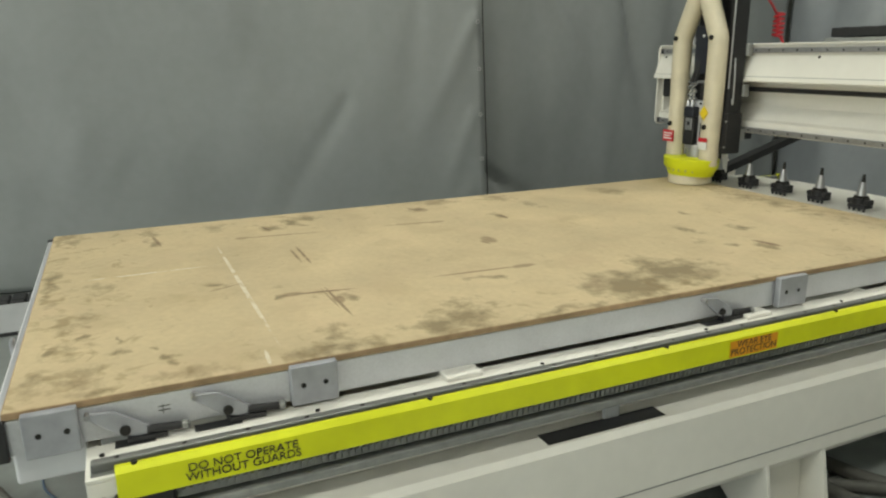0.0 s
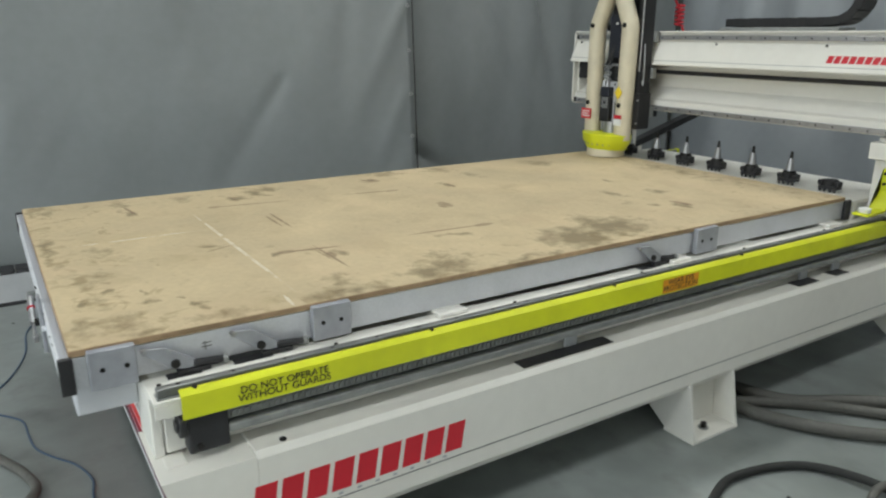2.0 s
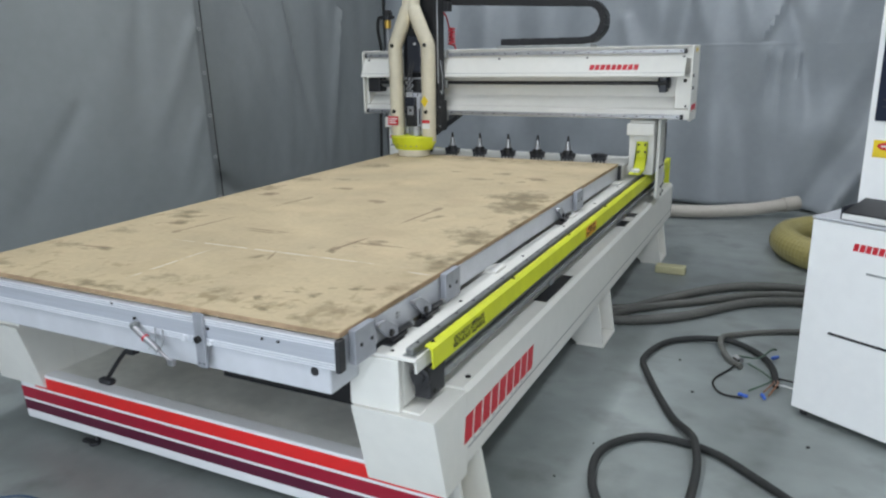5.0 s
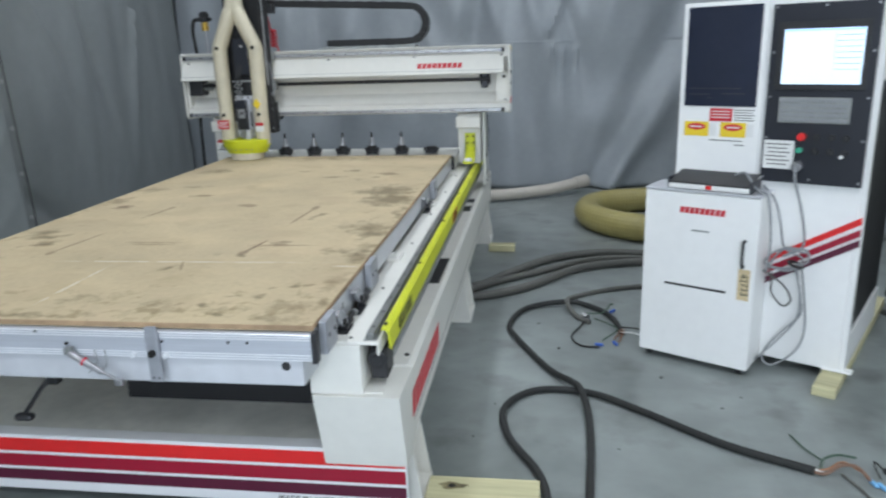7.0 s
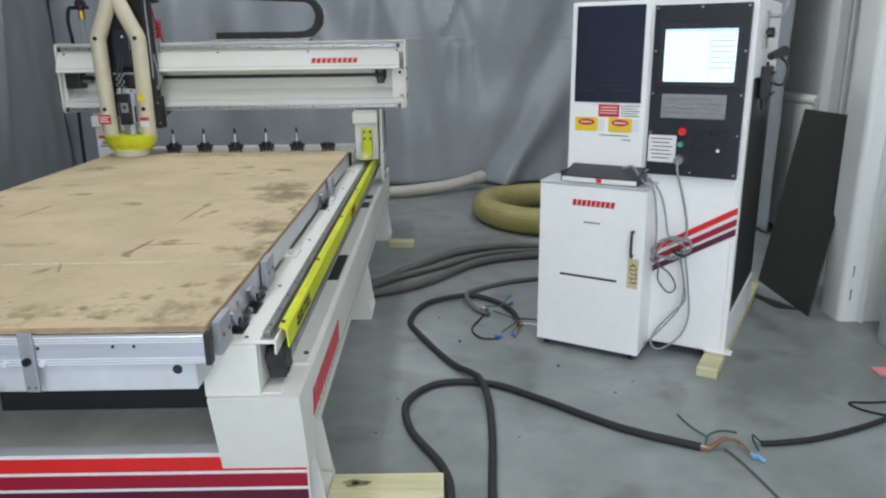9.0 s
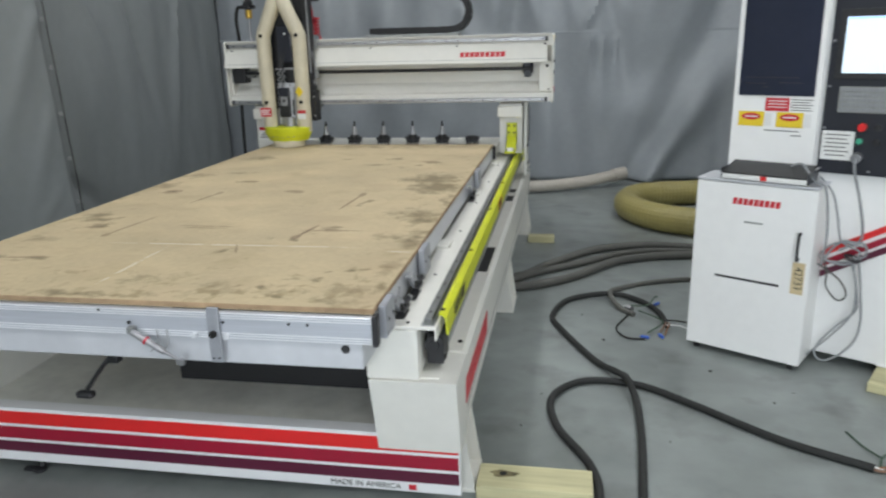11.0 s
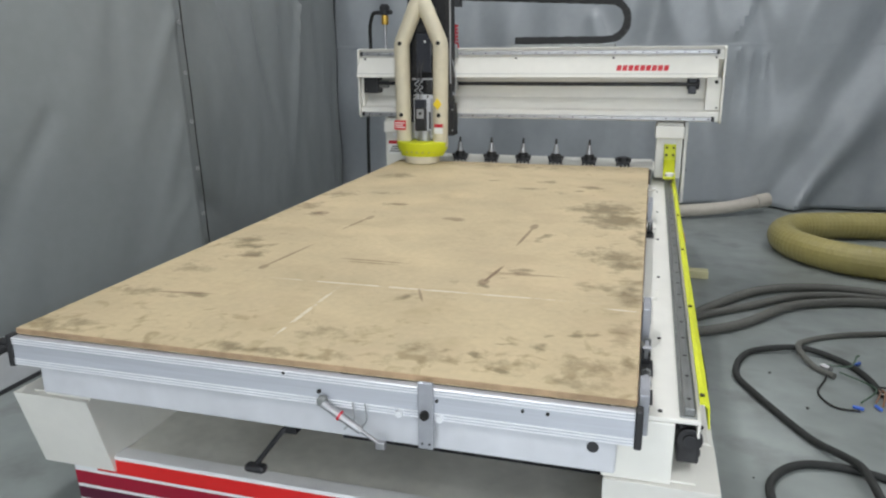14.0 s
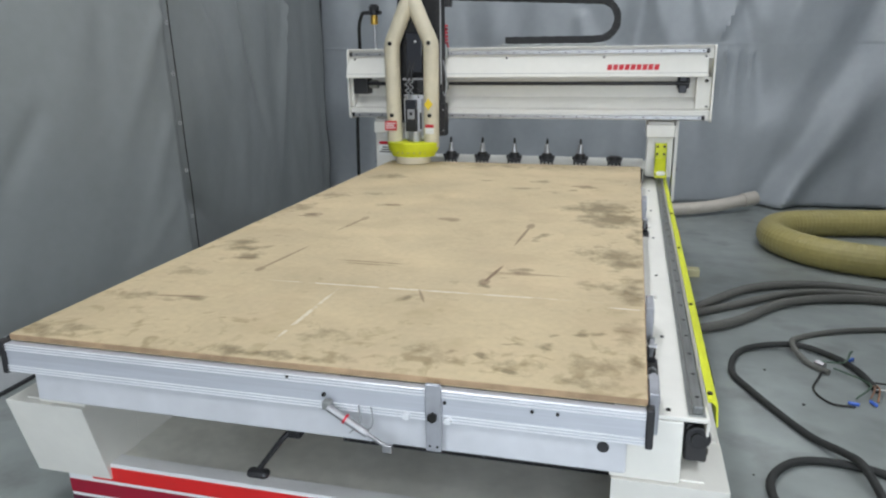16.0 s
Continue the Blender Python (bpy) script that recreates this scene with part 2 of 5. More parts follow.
# pale scribed lines: centre x, y, half length, half width, turn
LINES = [(0.96, 0.569, 0.57, 0.0075, 0.7), (0.698, 0.31, 0.0075, 0.24, 0), (1.55, 0.535, 0.055, 0.006, -3)]


def fibreboard():
    m = material("worn_fibreboard", (0.53, 0.425, 0.265), 0.75, grain=0.05, scale=45, blotch=0.13, blotch_scale=2.6, bump=0.04, bump_scale=120)
    t = m.node_tree
    n, l = t.nodes, t.links
    b, co = n["Principled BSDF"], n["Texture Coordinate"]
    ragged = n.new("ShaderNodeTexNoise")
    ragged.inputs["Scale"].default_value, ragged.inputs["Detail"].default_value, ragged.inputs["Roughness"].default_value = 17, 9, 0.7
    l.new(co.outputs["Object"], ragged.inputs["Vector"])

    warp = n.new("ShaderNodeTexNoise")
    warp.inputs["Scale"].default_value, warp.inputs["Detail"].default_value = 14, 3
    l.new(co.outputs["Object"], warp.inputs["Vector"])
    off = n.new("ShaderNodeVectorMath")
    off.operation = "MULTIPLY_ADD"
    off.inputs[1].default_value, off.inputs[2].default_value = (0.09, 0.09, 0), (-0.045, -0.045, 0)
    l.new(warp.outputs["Color"], off.inputs[0])
    bent = n.new("ShaderNodeVectorMath")
    l.new(co.outputs["Object"], bent.inputs[0])
    l.new(off.outputs[0], bent.inputs[1])

    def spot(x, y, rx, ry, turn, lo, hi, top, straight=False):
        mp = n.new("ShaderNodeMapping")
        mp.vector_type = "TEXTURE"
        mp.inputs["Location"].default_value = (x, y, 0.755)
        mp.inputs["Rotation"].default_value = (0, 0, radians(turn))
        mp.inputs["Scale"].default_value = (rx, ry, 0.5)
        l.new(co.outputs["Object"] if straight else bent.outputs[0], mp.inputs["Vector"])
        ln = n.new("ShaderNodeVectorMath")
        ln.operation = "LENGTH"
        l.new(mp.outputs[0], ln.inputs[0])
        r = n.new("ShaderNodeMapRange")
        r.inputs["From Min"].default_value, r.inputs["From Max"].default_value = lo, hi
        r.inputs["To Min"].default_value, r.inputs["To Max"].default_value = top, 0
        l.new(ln.outputs["Value"], r.inputs["Value"])
        return r.outputs[0]

    def most(parts):
        out = parts[0]
        for p in parts[1:]:
            mx = n.new("ShaderNodeMath")
            mx.operation = "MAXIMUM"
            l.new(out, mx.inputs[0])
            l.new(p, mx.inputs[1])
            out = mx.outputs[0]
        return out

    def blend(fac, under, colour):
        mix = n.new("ShaderNodeMix")
        mix.data_type = "RGBA"
        mix.inputs["B"].default_value = (*colour, 1)
        l.new(fac, mix.inputs["Factor"])
        l.new(under, mix.inputs["A"])
        return mix.outputs["Result"]

    def ranged(value, lo, hi, top=1.0):
        r = n.new("ShaderNodeMapRange")
        r.inputs["From Min"].default_value, r.inputs["From Max"].default_value, r.inputs["To Max"].default_value = lo, hi, top
        l.new(value, r.inputs["Value"])
        return r.outputs[0]

    rag = n.new("ShaderNodeMapRange")
    rag.inputs["From Min"].default_value, rag.inputs["From Max"].default_value = 0.3, 0.44
    l.new(ragged.outputs["Fac"], rag.inputs["Value"])
    # smudges: the noise breaks their rims and thins them inside
    dirt = most([spot(x, y, rx, ry, a, 0.15, 1.35, d) for x, y, rx, ry, a, d in STAINS])
    add = n.new("ShaderNodeMath")
    add.operation = "MULTIPLY_ADD"
    add.inputs[1].default_value = 0.45
    l.new(dirt, add.inputs[0])
    l.new(ragged.outputs["Fac"], add.inputs[2])
    under = blend(ranged(add.outputs[0], 0.6, 0.86, 0.72), n["Hue/Saturation/Value"].outputs[0], (0.135, 0.1, 0.05))
    # faint cloudy rubbing over the whole board
    cloud = n.new("ShaderNodeTexNoise")
    cloud.inputs["Scale"].default_value, cloud.inputs["Detail"].default_value = 5.5, 7
    l.new(bent.outputs[0], cloud.inputs["Vector"])
    under = blend(ranged(cloud.outputs["Fac"], 0.5, 0.72, 0.3), under, (0.3, 0.22, 0.115))
    under = blend(ranged(cloud.outputs["Color"], 0.52, 0.75, 0.3), under, (0.62, 0.46, 0.31))
    # small finger dabs along the front and the two long edges
    xyz = n.new("ShaderNodeSeparateXYZ")
    l.new(co.outputs["Object"], xyz.inputs[0])

    def fade(src, full, none, top):
        r = n.new("ShaderNodeMapRange")
        r.inputs["From Min"].default_value, r.inputs["From Max"].default_value = full, none
        r.inputs["To Min"].default_value, r.inputs["To Max"].default_value = top, 0
        l.new(src, r.inputs["Value"])
        return r.outputs[0]

    near = most([fade(xyz.outputs["Y"], 0.1, 0.42, 1.0), fade(xyz.outputs["X"], 1.57, 1.3, 0.85), fade(xyz.outputs["X"], 0.03, 0.25, 0.6), fade(xyz.outputs["Y"], 3.1, 2.3, 0.6)])
    dabs = n.new("ShaderNodeTexNoise")
    dabs.inputs["Scale"].default_value, dabs.inputs["Detail"].default_value, dabs.inputs["Distortion"].default_value = 15, 3.5, 0.9
    l.new(co.outputs["Object"], dabs.inputs["Vector"])
    lift = n.new("ShaderNodeMath")
    lift.operation = "MULTIPLY_ADD"
    lift.inputs[1].default_value = 0.17
    l.new(near, lift.inputs[0])
    l.new(dabs.outputs["Fac"], lift.inputs[2])
    under = blend(ranged(lift.outputs[0], 0.7, 0.84, 0.55), under, (0.22, 0.155, 0.07))
    strokes = most([spot(x, y, rx, ry, a, 0.7, 1.05, d, True) for x, y, rx, ry, a, d in STROKES])
    mul = n.new("ShaderNodeMath")
    mul.operation = "MULTIPLY"
    l.new(strokes, mul.inputs[0])
    l.new(rag.outputs[0], mul.inputs[1])
    stroked = blend(mul.outputs[0], under, (0.17, 0.105, 0.06))
    chalk = most([spot(x, y, rx, ry, a, 0.65, 1.0, 0.72, True) for x, y, rx, ry, a in LINES])
    cm = n.new("ShaderNodeMath")
    cm.operation = "MULTIPLY"
    l.new(chalk, cm.inputs[0])
    l.new(ranged(ragged.outputs["Fac"], 0.42, 0.54), cm.inputs[1])
    mix2 = n.new("ShaderNodeMix")
    mix2.data_type = "RGBA"
    mix2.inputs["B"].default_value = (0.72, 0.68, 0.58, 1)
    l.new(cm.outputs[0], mix2.inputs["Factor"])
    l.new(stroked, mix2.inputs["A"])
    l.new(mix2.outputs["Result"], b.inputs["Base Color"])
    return m


# ---- building helpers ----
def part(name, bm, mat, parent=None, label="", smooth=False):
    me = bpy.data.meshes.new(name)
    bmesh.ops.recalc_face_normals(bm, faces=bm.faces)
    bm.to_mesh(me)
    bm.free()
    if smooth:
        for p in me.polygons:
            p.use_smooth = True
        me.set_sharp_from_angle(angle=radians(35))
    me.materials.append(mat)
    ob = new(name, me)
    if parent:
        ob.parent = parent
    if label:
        ob["label"] = label
    return ob


def thing(name, label, category, group="", at=(0, 0, 0), turn=0, kind=""):
    ob = new(name)
    ob.empty_display_size = 0.1
    ob.matrix_basis = pose(*at, 0, 0, turn)
    return tagged(ob, label, category, group, kind)


def block(x0, x1, y0, y1, z0, z1, bevel=0.003, bm=None, segments=2):
    own = bmesh.new()
    bmesh.ops.create_cube(own, size=1)
    bmesh.ops.transform(own, matrix=Matrix.Translation(((x0 + x1) / 2, (y0 + y1) / 2, (z0 + z1) / 2)) @ Matrix.Diagonal((abs(x1 - x0), abs(y1 - y0), abs(z1 - z0), 1)), verts=own.verts)
    if bevel:
        bmesh.ops.bevel(own, geom=list(own.edges), offset=bevel, segments=segments, affect="EDGES", profile=0.5)
    return joined(bm, own)


def joined(bm, own, m=None):
    if m is not None:
        bmesh.ops.transform(own, matrix=m, verts=own.verts)
    if bm is None:
        return own
    tmp = bpy.data.meshes.new("tmp")
    own.to_mesh(tmp)
    own.free()
    bm.from_mesh(tmp)
    bpy.data.meshes.remove(tmp)
    return bm


def rod(a, b, r, bm=None, sides=16, r2=None, bevel=0.0):
    own = bmesh.new()
    a, b = Vector(a), Vector(b)
    bmesh.ops.create_cone(own, cap_ends=True, segments=sides, radius1=r, radius2=r if r2 is None else r2, depth=(b - a).length)
    if bevel:
        rims = [e for e in own.edges if all(abs(v.co.z - e.verts[0].co.z) < 1e-6 for v in e.verts)]
        bmesh.ops.bevel(own, geom=rims, offset=bevel, segments=2, affect="EDGES", profile=0.5)
    m = Matrix.Translation((a + b) / 2) @ (b - a).to_track_quat("Z", "Y").to_matrix().to_4x4()
    return joined(bm, own, m)


def prism(profile, lo, hi, axis="x", bevel=0.0, bm=None):
    """A profile pushed from lo to hi along an axis. The profile's pairs are (y, z) for x, (x, z) for y and (x, y) for z."""
    own = bmesh.new()
    def place(p, q):
        return {"x": (q, p[0], p[1]), "y": (p[0], q, p[1]), "z": (p[0], p[1], q)}[axis]
    low = [own.verts.new(place(p, lo)) for p in profile]
    high = [own.verts.new(place(p, hi)) for p in profile]
    k = len(profile)
    own.faces.new(low[::-1])
    own.faces.new(high)
    for i in range(k):
        own.faces.new((low[i], low[(i + 1) % k], high[(i + 1) % k], high[i]))
    bmesh.ops.recalc_face_normals(own, faces=own.faces)
    if bevel:
        bmesh.ops.bevel(own, geom=list(own.edges), offset=bevel, segments=2, affect="EDGES", profile=0.5)
    return joined(bm, own)


def rounded(x0, x1, y0, y1, r, steps=5):
    """The outline of a rectangle with round corners."""
    out = []
    for cx, cy, a in ((x1 - r, y1 - r, 0), (x0 + r, y1 - r, 90), (x0 + r, y0 + r, 180), (x1 - r, y0 + r, 270)):
        for i in range(steps + 1):
            w = radians(a + 90 * i / steps)
            out.append((cx + r * math.cos(w), cy + r * math.sin(w)))
    return out


def spline(points, per=8):
    """A smooth line through points."""
    p = [Vector(q) for q in points]
    p = [2 * p[0] - p[1]] + p + [2 * p[-1] - p[-2]]
    out = []
    for i in range(1, len(p) - 2):
        for j in range(per):
            u = j / per
            out.append(0.5 * ((2 * p[i]) + (p[i + 1] - p[i - 1]) * u + (2 * p[i - 1] - 5 * p[i] + 4 * p[i + 1] - p[i + 2]) * u * u + (3 * p[i] - p[i - 1] - 3 * p[i + 1] + p[i + 2]) * u ** 3))
    return out + [p[-2]]


def tube(points, r, bm=None, sides=10, smooth_path=True, per=8, ribs=0.0, rib_step=0.03, rib_depth=0.1):
    """A round tube along points, closed at its ends; ribs: corrugated along its length."""
    path = spline(points, per) if smooth_path else [Vector(q) for q in points]
    if ribs:
        fine, run = [], 0.0
        for a, b in zip(path, path[1:]):
            k = max(1, int((b - a).length / (rib_step / 2)))
            fine += [a.lerp(b, i / k) for i in range(k)]
        path = fine + [path[-1]]
    own = bmesh.new()
    rings, side = [], None
    for i, c in enumerate(path):
        way = (path[min(i + 1, len(path) - 1)] - path[max(i - 1, 0)]).normalized()
        if side is None:
            side = way.orthogonal().normalized()
        side = (side - way * side.dot(way)).normalized()
        up = way.cross(side)
        rr = r * (1 - rib_depth * (i % 2)) if ribs else r
        rings.append([own.verts.new(c + (side * math.cos(2 * math.pi * j / sides) + up * math.sin(2 * math.pi * j / sides)) * rr) for j in range(sides)])
    for a, b in zip(rings, rings[1:]):
        for j in range(sides):
            own.faces.new((a[j], a[(j + 1) % sides], b[(j + 1) % sides], b[j]))
    own.faces.new(rings[0][::-1])
    own.faces.new(rings[-1])
    return joined(bm, own)


def ring(centre, axis, r, thick, bm=None):
    own = bmesh.new()
    path = [Vector((r * math.cos(a), r * math.sin(a), 0)) for a in np.linspace(0, 2 * math.pi, 25)]
    tube(path, thick, own, 8, False)
    m = Matrix.Translation(centre) @ Vector(axis).to_track_quat("Z", "Y").to_matrix().to_4x4()
    return joined(bm, own, m)


def words(text, size, m, mat, parent, name="lettering", squeeze=1.0):
    """Flat raised letters in the built-in font, centred at the pose m."""
    cu = bpy.data.curves.new(name, "FONT")
    cu.body, cu.size, cu.align_x, cu.align_y, cu.extrude, cu.space_line = text, size, "CENTER", "CENTER", 0.0006, 0.8
    tmp = bpy.data.objects.new(name, cu)
    scene.collection.objects.link(tmp)
    me = bpy.data.meshes.new_from_object(tmp.evaluated_get(bpy.context.evaluated_depsgraph_get()))
    bpy.data.objects.remove(tmp)
    me.transform(m @ Matrix.Diagonal((squeeze, 1, 1, 1)))
    me.materials.clear()
    me.materials.append(mat)
    ob = new(name, me)
    ob.parent = parent
    return ob


def emblem(width, height, m, mat, parent, count=9):
    """A row of plain slanted blocks where a maker's mark stands."""
    step = width / count
    lean = height * 0.12
    mesh = None
    for i in range(count):
        at = m @ Matrix.Translation((-width / 2 + (i + 0.5) * step, 0, 0))
        if mesh is None:
            q = [(-0.42 * step - lean / 2, -height / 2), (0.38 * step - lean / 2, -height / 2), (0.42 * step + lean / 2, height / 2), (-0.38 * step + lean / 2, height / 2)]
            ob = part("mark", prism(q, 0, 0.0012, "z"), mat, parent, "plain slanted block of the maker's mark")
            mesh = ob.data
        else:
            ob = new("mark", mesh)
            ob.parent = parent
        ob.matrix_basis = at


def facing(x, y, z, way="front"):
    """A pose whose own plane lies on a wall that faces the front (-y), the side (+x) or up."""
    return {"front": pose(x, y, z, 90, 0, 0), "side": pose(x, y, z, 90, 0, 90), "up": pose(x, y, z)}[way]

# ---- setting: floor, walls, ceiling, curtains ----
def structure(name, bm, mat, label, category):
    return tagged(part(name, bm, mat), label, category, kind="structure")


structure("floor", block(-9, 12, -16, 7.2, -0.1, 0, 0), concrete(), "smooth grey painted concrete workshop floor with scuffs", "floor")
structure("ceiling", block(-3.4, 6.2, -4.6, 7.2, CEILING, CEILING + 0.1, 0), CEILING_GREY, "plain grey workshop ceiling", "ceiling")
structure("wall_north", block(-3.4, 6.2, 7.0, 7.2, 0, CEILING, 0), WALL, "plain white workshop wall behind the curtains", "wall")
south = block(-3.4, 0.1, -4.6, -4.4, 0, CEILING, 0)
block(4.3, 6.2, -4.6, -4.4, 0, CEILING, 0, south)
block(0.1, 4.3, -4.6, -4.4, 2.8, CEILING, 0, south)
structure("wall_south", south, WALL, "white workshop wall with an open roller door", "wall")
structure("wall_west", block(-3.4, -3.2, -4.4, 7.0, 0, CEILING, 0), WALL, "plain white workshop wall behind the curtains", "wall")
structure("wall_east", block(6.0, 6.2, -4.4, 7.0, 0, CEILING, 0), WALL, "plain white workshop wall", "wall")


def curtain(a, b, height, folds, deep, mat, seed, label, pulls=(), low=0.02, flare=0.0, calm=1.0):
    """A hanging vinyl sheet from a to b on plan, with soft vertical folds that spread towards the floor."""
    a, b = Vector((*a, 0)), Vector((*b, 0))
    way = (b - a).normalized()
    out = Vector((-way.y, way.x, 0))
    length = (b - a).length
    cols, rows = int(length / 0.032), 84
    bm = bmesh.new()
    grid = []
    for j in range(rows + 1):
        z = low + (height - low) * j / rows
        line = []
        for i in range(cols + 1):
            u = length * i / cols
            w = noise.noise(Vector((u * folds + seed, z * 0.16, seed))) + 0.45 * noise.noise(Vector((u * folds * 2.6 + seed, z * 0.5 + u * 0.7, seed + 3)))
            sag = 0.25 * noise.noise(Vector((u * 1.3, z * 1.3, seed + 7)))
            crease = 0.011 * noise.noise(Vector((u * 3.1 + z * 1.1, z * 1.7 - u * 0.8, seed + 11))) + 0.005 * noise.noise(Vector((u * 7.3 - z * 2.1, z * 3.2, seed + 13)))
            w *= 1 - (1 - calm) * math.exp(-((length - u) / 0.35) ** 2)
            for pu, pz, du, dz, amp, wide in pulls:
                # crease pulled from an eyelet: a ridge along (du, dz) that fades with distance
                run = ((u - pu) * du + (z - pz) * dz) / math.hypot(du, dz)
                off = ((u - pu) * dz - (z - pz) * du) / math.hypot(du, dz)
                span = math.hypot(du, dz)
                if 0 < run < span:
                    spread = wide * (0.35 + run / span)
                    crease += amp * math.exp(-(off / spread) ** 2) * (1 - run / span) * min(1, run / 0.05)
            drift = flare * (1 - z / 1.6) * max(0.0, u / length * 6 - 5)
            line.append(bm.verts.new(a + way * (u + drift) + out * ((w + sag) * deep + crease * (1.8 if deep > 0.2 else 1.2)) + Vector((0, 0, z))))
        grid.append(line)
    for j in range(rows):
        for i in range(cols):
            bm.faces.new((grid[j][i], grid[j][i + 1], grid[j + 1][i + 1], grid[j + 1][i]))
    root = thing("curtain", label, "curtain", "curtains round the machine")
    ob = part("sheet", bm, mat, root, smooth=True)
    thick = ob.modifiers.new("thickness", "SOLIDIFY")
    thick.thickness = 0.003
    return root, a, way, out, length


left_curtain, ca, cway, cout, clen = curtain((-2.55, -3.2), (-1.17, 2.48), 3.6, 0.9, 0.05, CURTAIN, 2.0, "tall grey vinyl welding curtain with eyelets down its edge", [(5.8, 0.6, -0.5, -0.55, -0.014, 0.07), (5.8, 1.1, -0.35, -0.9, -0.018, 0.07), (5.83, 1.7, -0.5, -1.0, -0.025, 0.08), (5.5, 2.0, -0.3, -1.5, 0.02, 0.1), (4.2, 2.4, 0.3, -1.9, -0.03, 0.12), (5.0, 1.2, -0.7, -1.1, 0.02, 0.08)], flare=0.055, calm=0.3)
for i in range(12):
    z = 0.18 + i * 0.29
    part("eyelet", ring(ca + cway * (clen - 0.03 + 0.055 * (1 - z / 1.6)) + cout * -0.06 + Vector((0, 0, z)), cout, 0.01, 0.004), STEEL, left_curtain, "small metal eyelet")
part("edge_cord", tube([ca + cway * (clen + 0.006 + 0.055 * (1 - (0.05 + 0.3 * i) / 1.6)) + cout * (-0.045 + 0.003 * (i % 2)) + Vector((0, 0, 0.05 + 0.3 * i)) for i in range(12)], 0.004), BOLT, left_curtain, "dark cord along the edge")
curtain((-1.32, 2.44), (-1.52, 5.62), 3.6, 1.5, 0.06, CURTAIN, 9.0, "grey vinyl curtain in soft folds beyond the machine", [(0.05, 0.7, 0.9, -0.6, 0.05, 0.08), (0.05, 0.45, 0.6, -0.5, -0.04, 0.07), (0.5, 2.2, 0.9, -1.7, -0.05, 0.1), (1.3, 2.0, 0.5, -1.6, 0.05, 0.08), (2.2, 1.9, -0.3, -1.7, -0.05, 0.09)])
back_curtain, ba, bway, bout, blen = curtain((-1.6, 5.72), (4.35, 5.78), 3.6, 0.9, 0.24, CURTAIN_SHEER, 5.0, "pale shiny grey vinyl curtain hanging in folds to the floor", [(4.42, -0.1, 1.35, 2.2, -0.07, 0.2), (4.22, -0.1, 1.25, 2.5, 0.035, 0.2), (5.5, 2.6, -1.1, -2.4, 0.03, 0.17), (3.93, 1.47, -0.05, -0.7, -0.022, 0.03), (4.03, 1.47, 0.0, -0.9, -0.024, 0.03), (4.14, 1.47, 0.04, -0.7, -0.02, 0.03), (3.6, 2.2, 0.16, -0.72, -0.03, 0.04), (3.85, 1.52, 0.3, 0.7, -0.03, 0.045), (3.2, 2.1, 0.2, -0.6, -0.025, 0.05), (4.6, 2.4, -0.5, -2.2, -0.03, 0.16), (4.0, 1.9, 0.5, -1.8, 0.025, 0.15), (3.3, 2.5, -0.4, -2.3, 0.03, 0.16), (2.6, 1.8, 0.4, -1.6, -0.025, 0.15)])
seam = bmesh.new()
sheet_rows = [v for v in bpy.data.objects[back_curtain.children[0].name].data.vertices if 1.44 < v.co.z < 1.53]
levels = sorted({round(v.co.z, 4) for v in sheet_rows})[:2]
low = [v.co for v in sheet_rows if round(v.co.z, 4) == levels[0]]
lines = [[seam.verts.new(c + Vector((0, -0.004 - 0.003 * (k in (1, 2)), 0.012 * k))) for c in low] for k in range(4)]
for a, b in zip(lines, lines[1:]):
    for i in range(len(a) - 1):
        seam.faces.new((a[i], a[i + 1], b[i + 1], b[i]))
part("seam", seam, CURTAIN_SHEER, back_curtain, "welded horizontal seam", True)
curtain((4.35, 5.78), (4.72, 3.6), 3.6, 1.2, 0.06, CURTAIN_SHEER, 15.0, "pale grey vinyl curtain turning the corner")

# partition and plant behind the control cabinet
wall_part = structure("partition", block(4.98, 5.06, 0.2, 5.2, 0, 3.2, 0.004), WALL, "white panelled partition with a ledge", "wall")
structure("trim", rod((4.9, 3.42, 1.02), (4.9, 5.2, 1.02), 0.035, sides=20), WALL, "rounded white ledge along the partition", "trim")
structure("trim", block(4.9, 4.978, 3.29, 3.41, 0, 3.2, 0.006), WALL, "white upright post on the partition", "trim")
structure("trim", block(4.955, 4.978, 3.2, 3.215, 0, 3.2, 0.002), GREY_LIGHT, "grey upright joint on the partition", "trim")
column = thing("boxed_column", "white boxed column wrapped in creased plastic sheet", "column", at=(4.31, 1.81, 0))
part("casing", prism(rounded(0, 0.34, 0, 0.2, 0.03), 0.0, 3.2, "z"), WALL, column, smooth=True)
for sz in (0.12, 0.25):
    part("slit", block(0.045, 0.05, -0.0015, 0.001, sz, sz + 0.06, 0), BOLT, column, "short dark slit")
part("fold", prism([(0.1, -0.004), (0.115, -0.03), (0.135, -0.004)], 0.0, 3.2, "z"), WALL, column, smooth=True)


def ceiling_lamp(x, y):
    root = thing("ceiling_lamp", "long fluorescent ceiling lamp with a white housing", "lamp", "ceiling lamps", (x, y, CEILING - 0.12))
    part("housing", block(-0.17, 0.17, -0.78, 0.78, 0.03, 0.12, 0.01), WALL, root)
    for sx in (-0.09, 0.0, 0.09):
        part("tube", rod((sx, -0.74, 0.012), (sx, 0.74, 0.012), 0.012), TUBE, root, "lit fluorescent tube")
    return root


for lx, ly in LAMPS:
    ceiling_lamp(lx, ly)

# ---- the machine's base ----
XL, XR = -0.2, 1.8          # outer faces of the side beams
YF, YB = 0.13, 4.1          # front and back of the side beams
base = thing("router_table", "cream white steel frame of a large flatbed router", "machine")


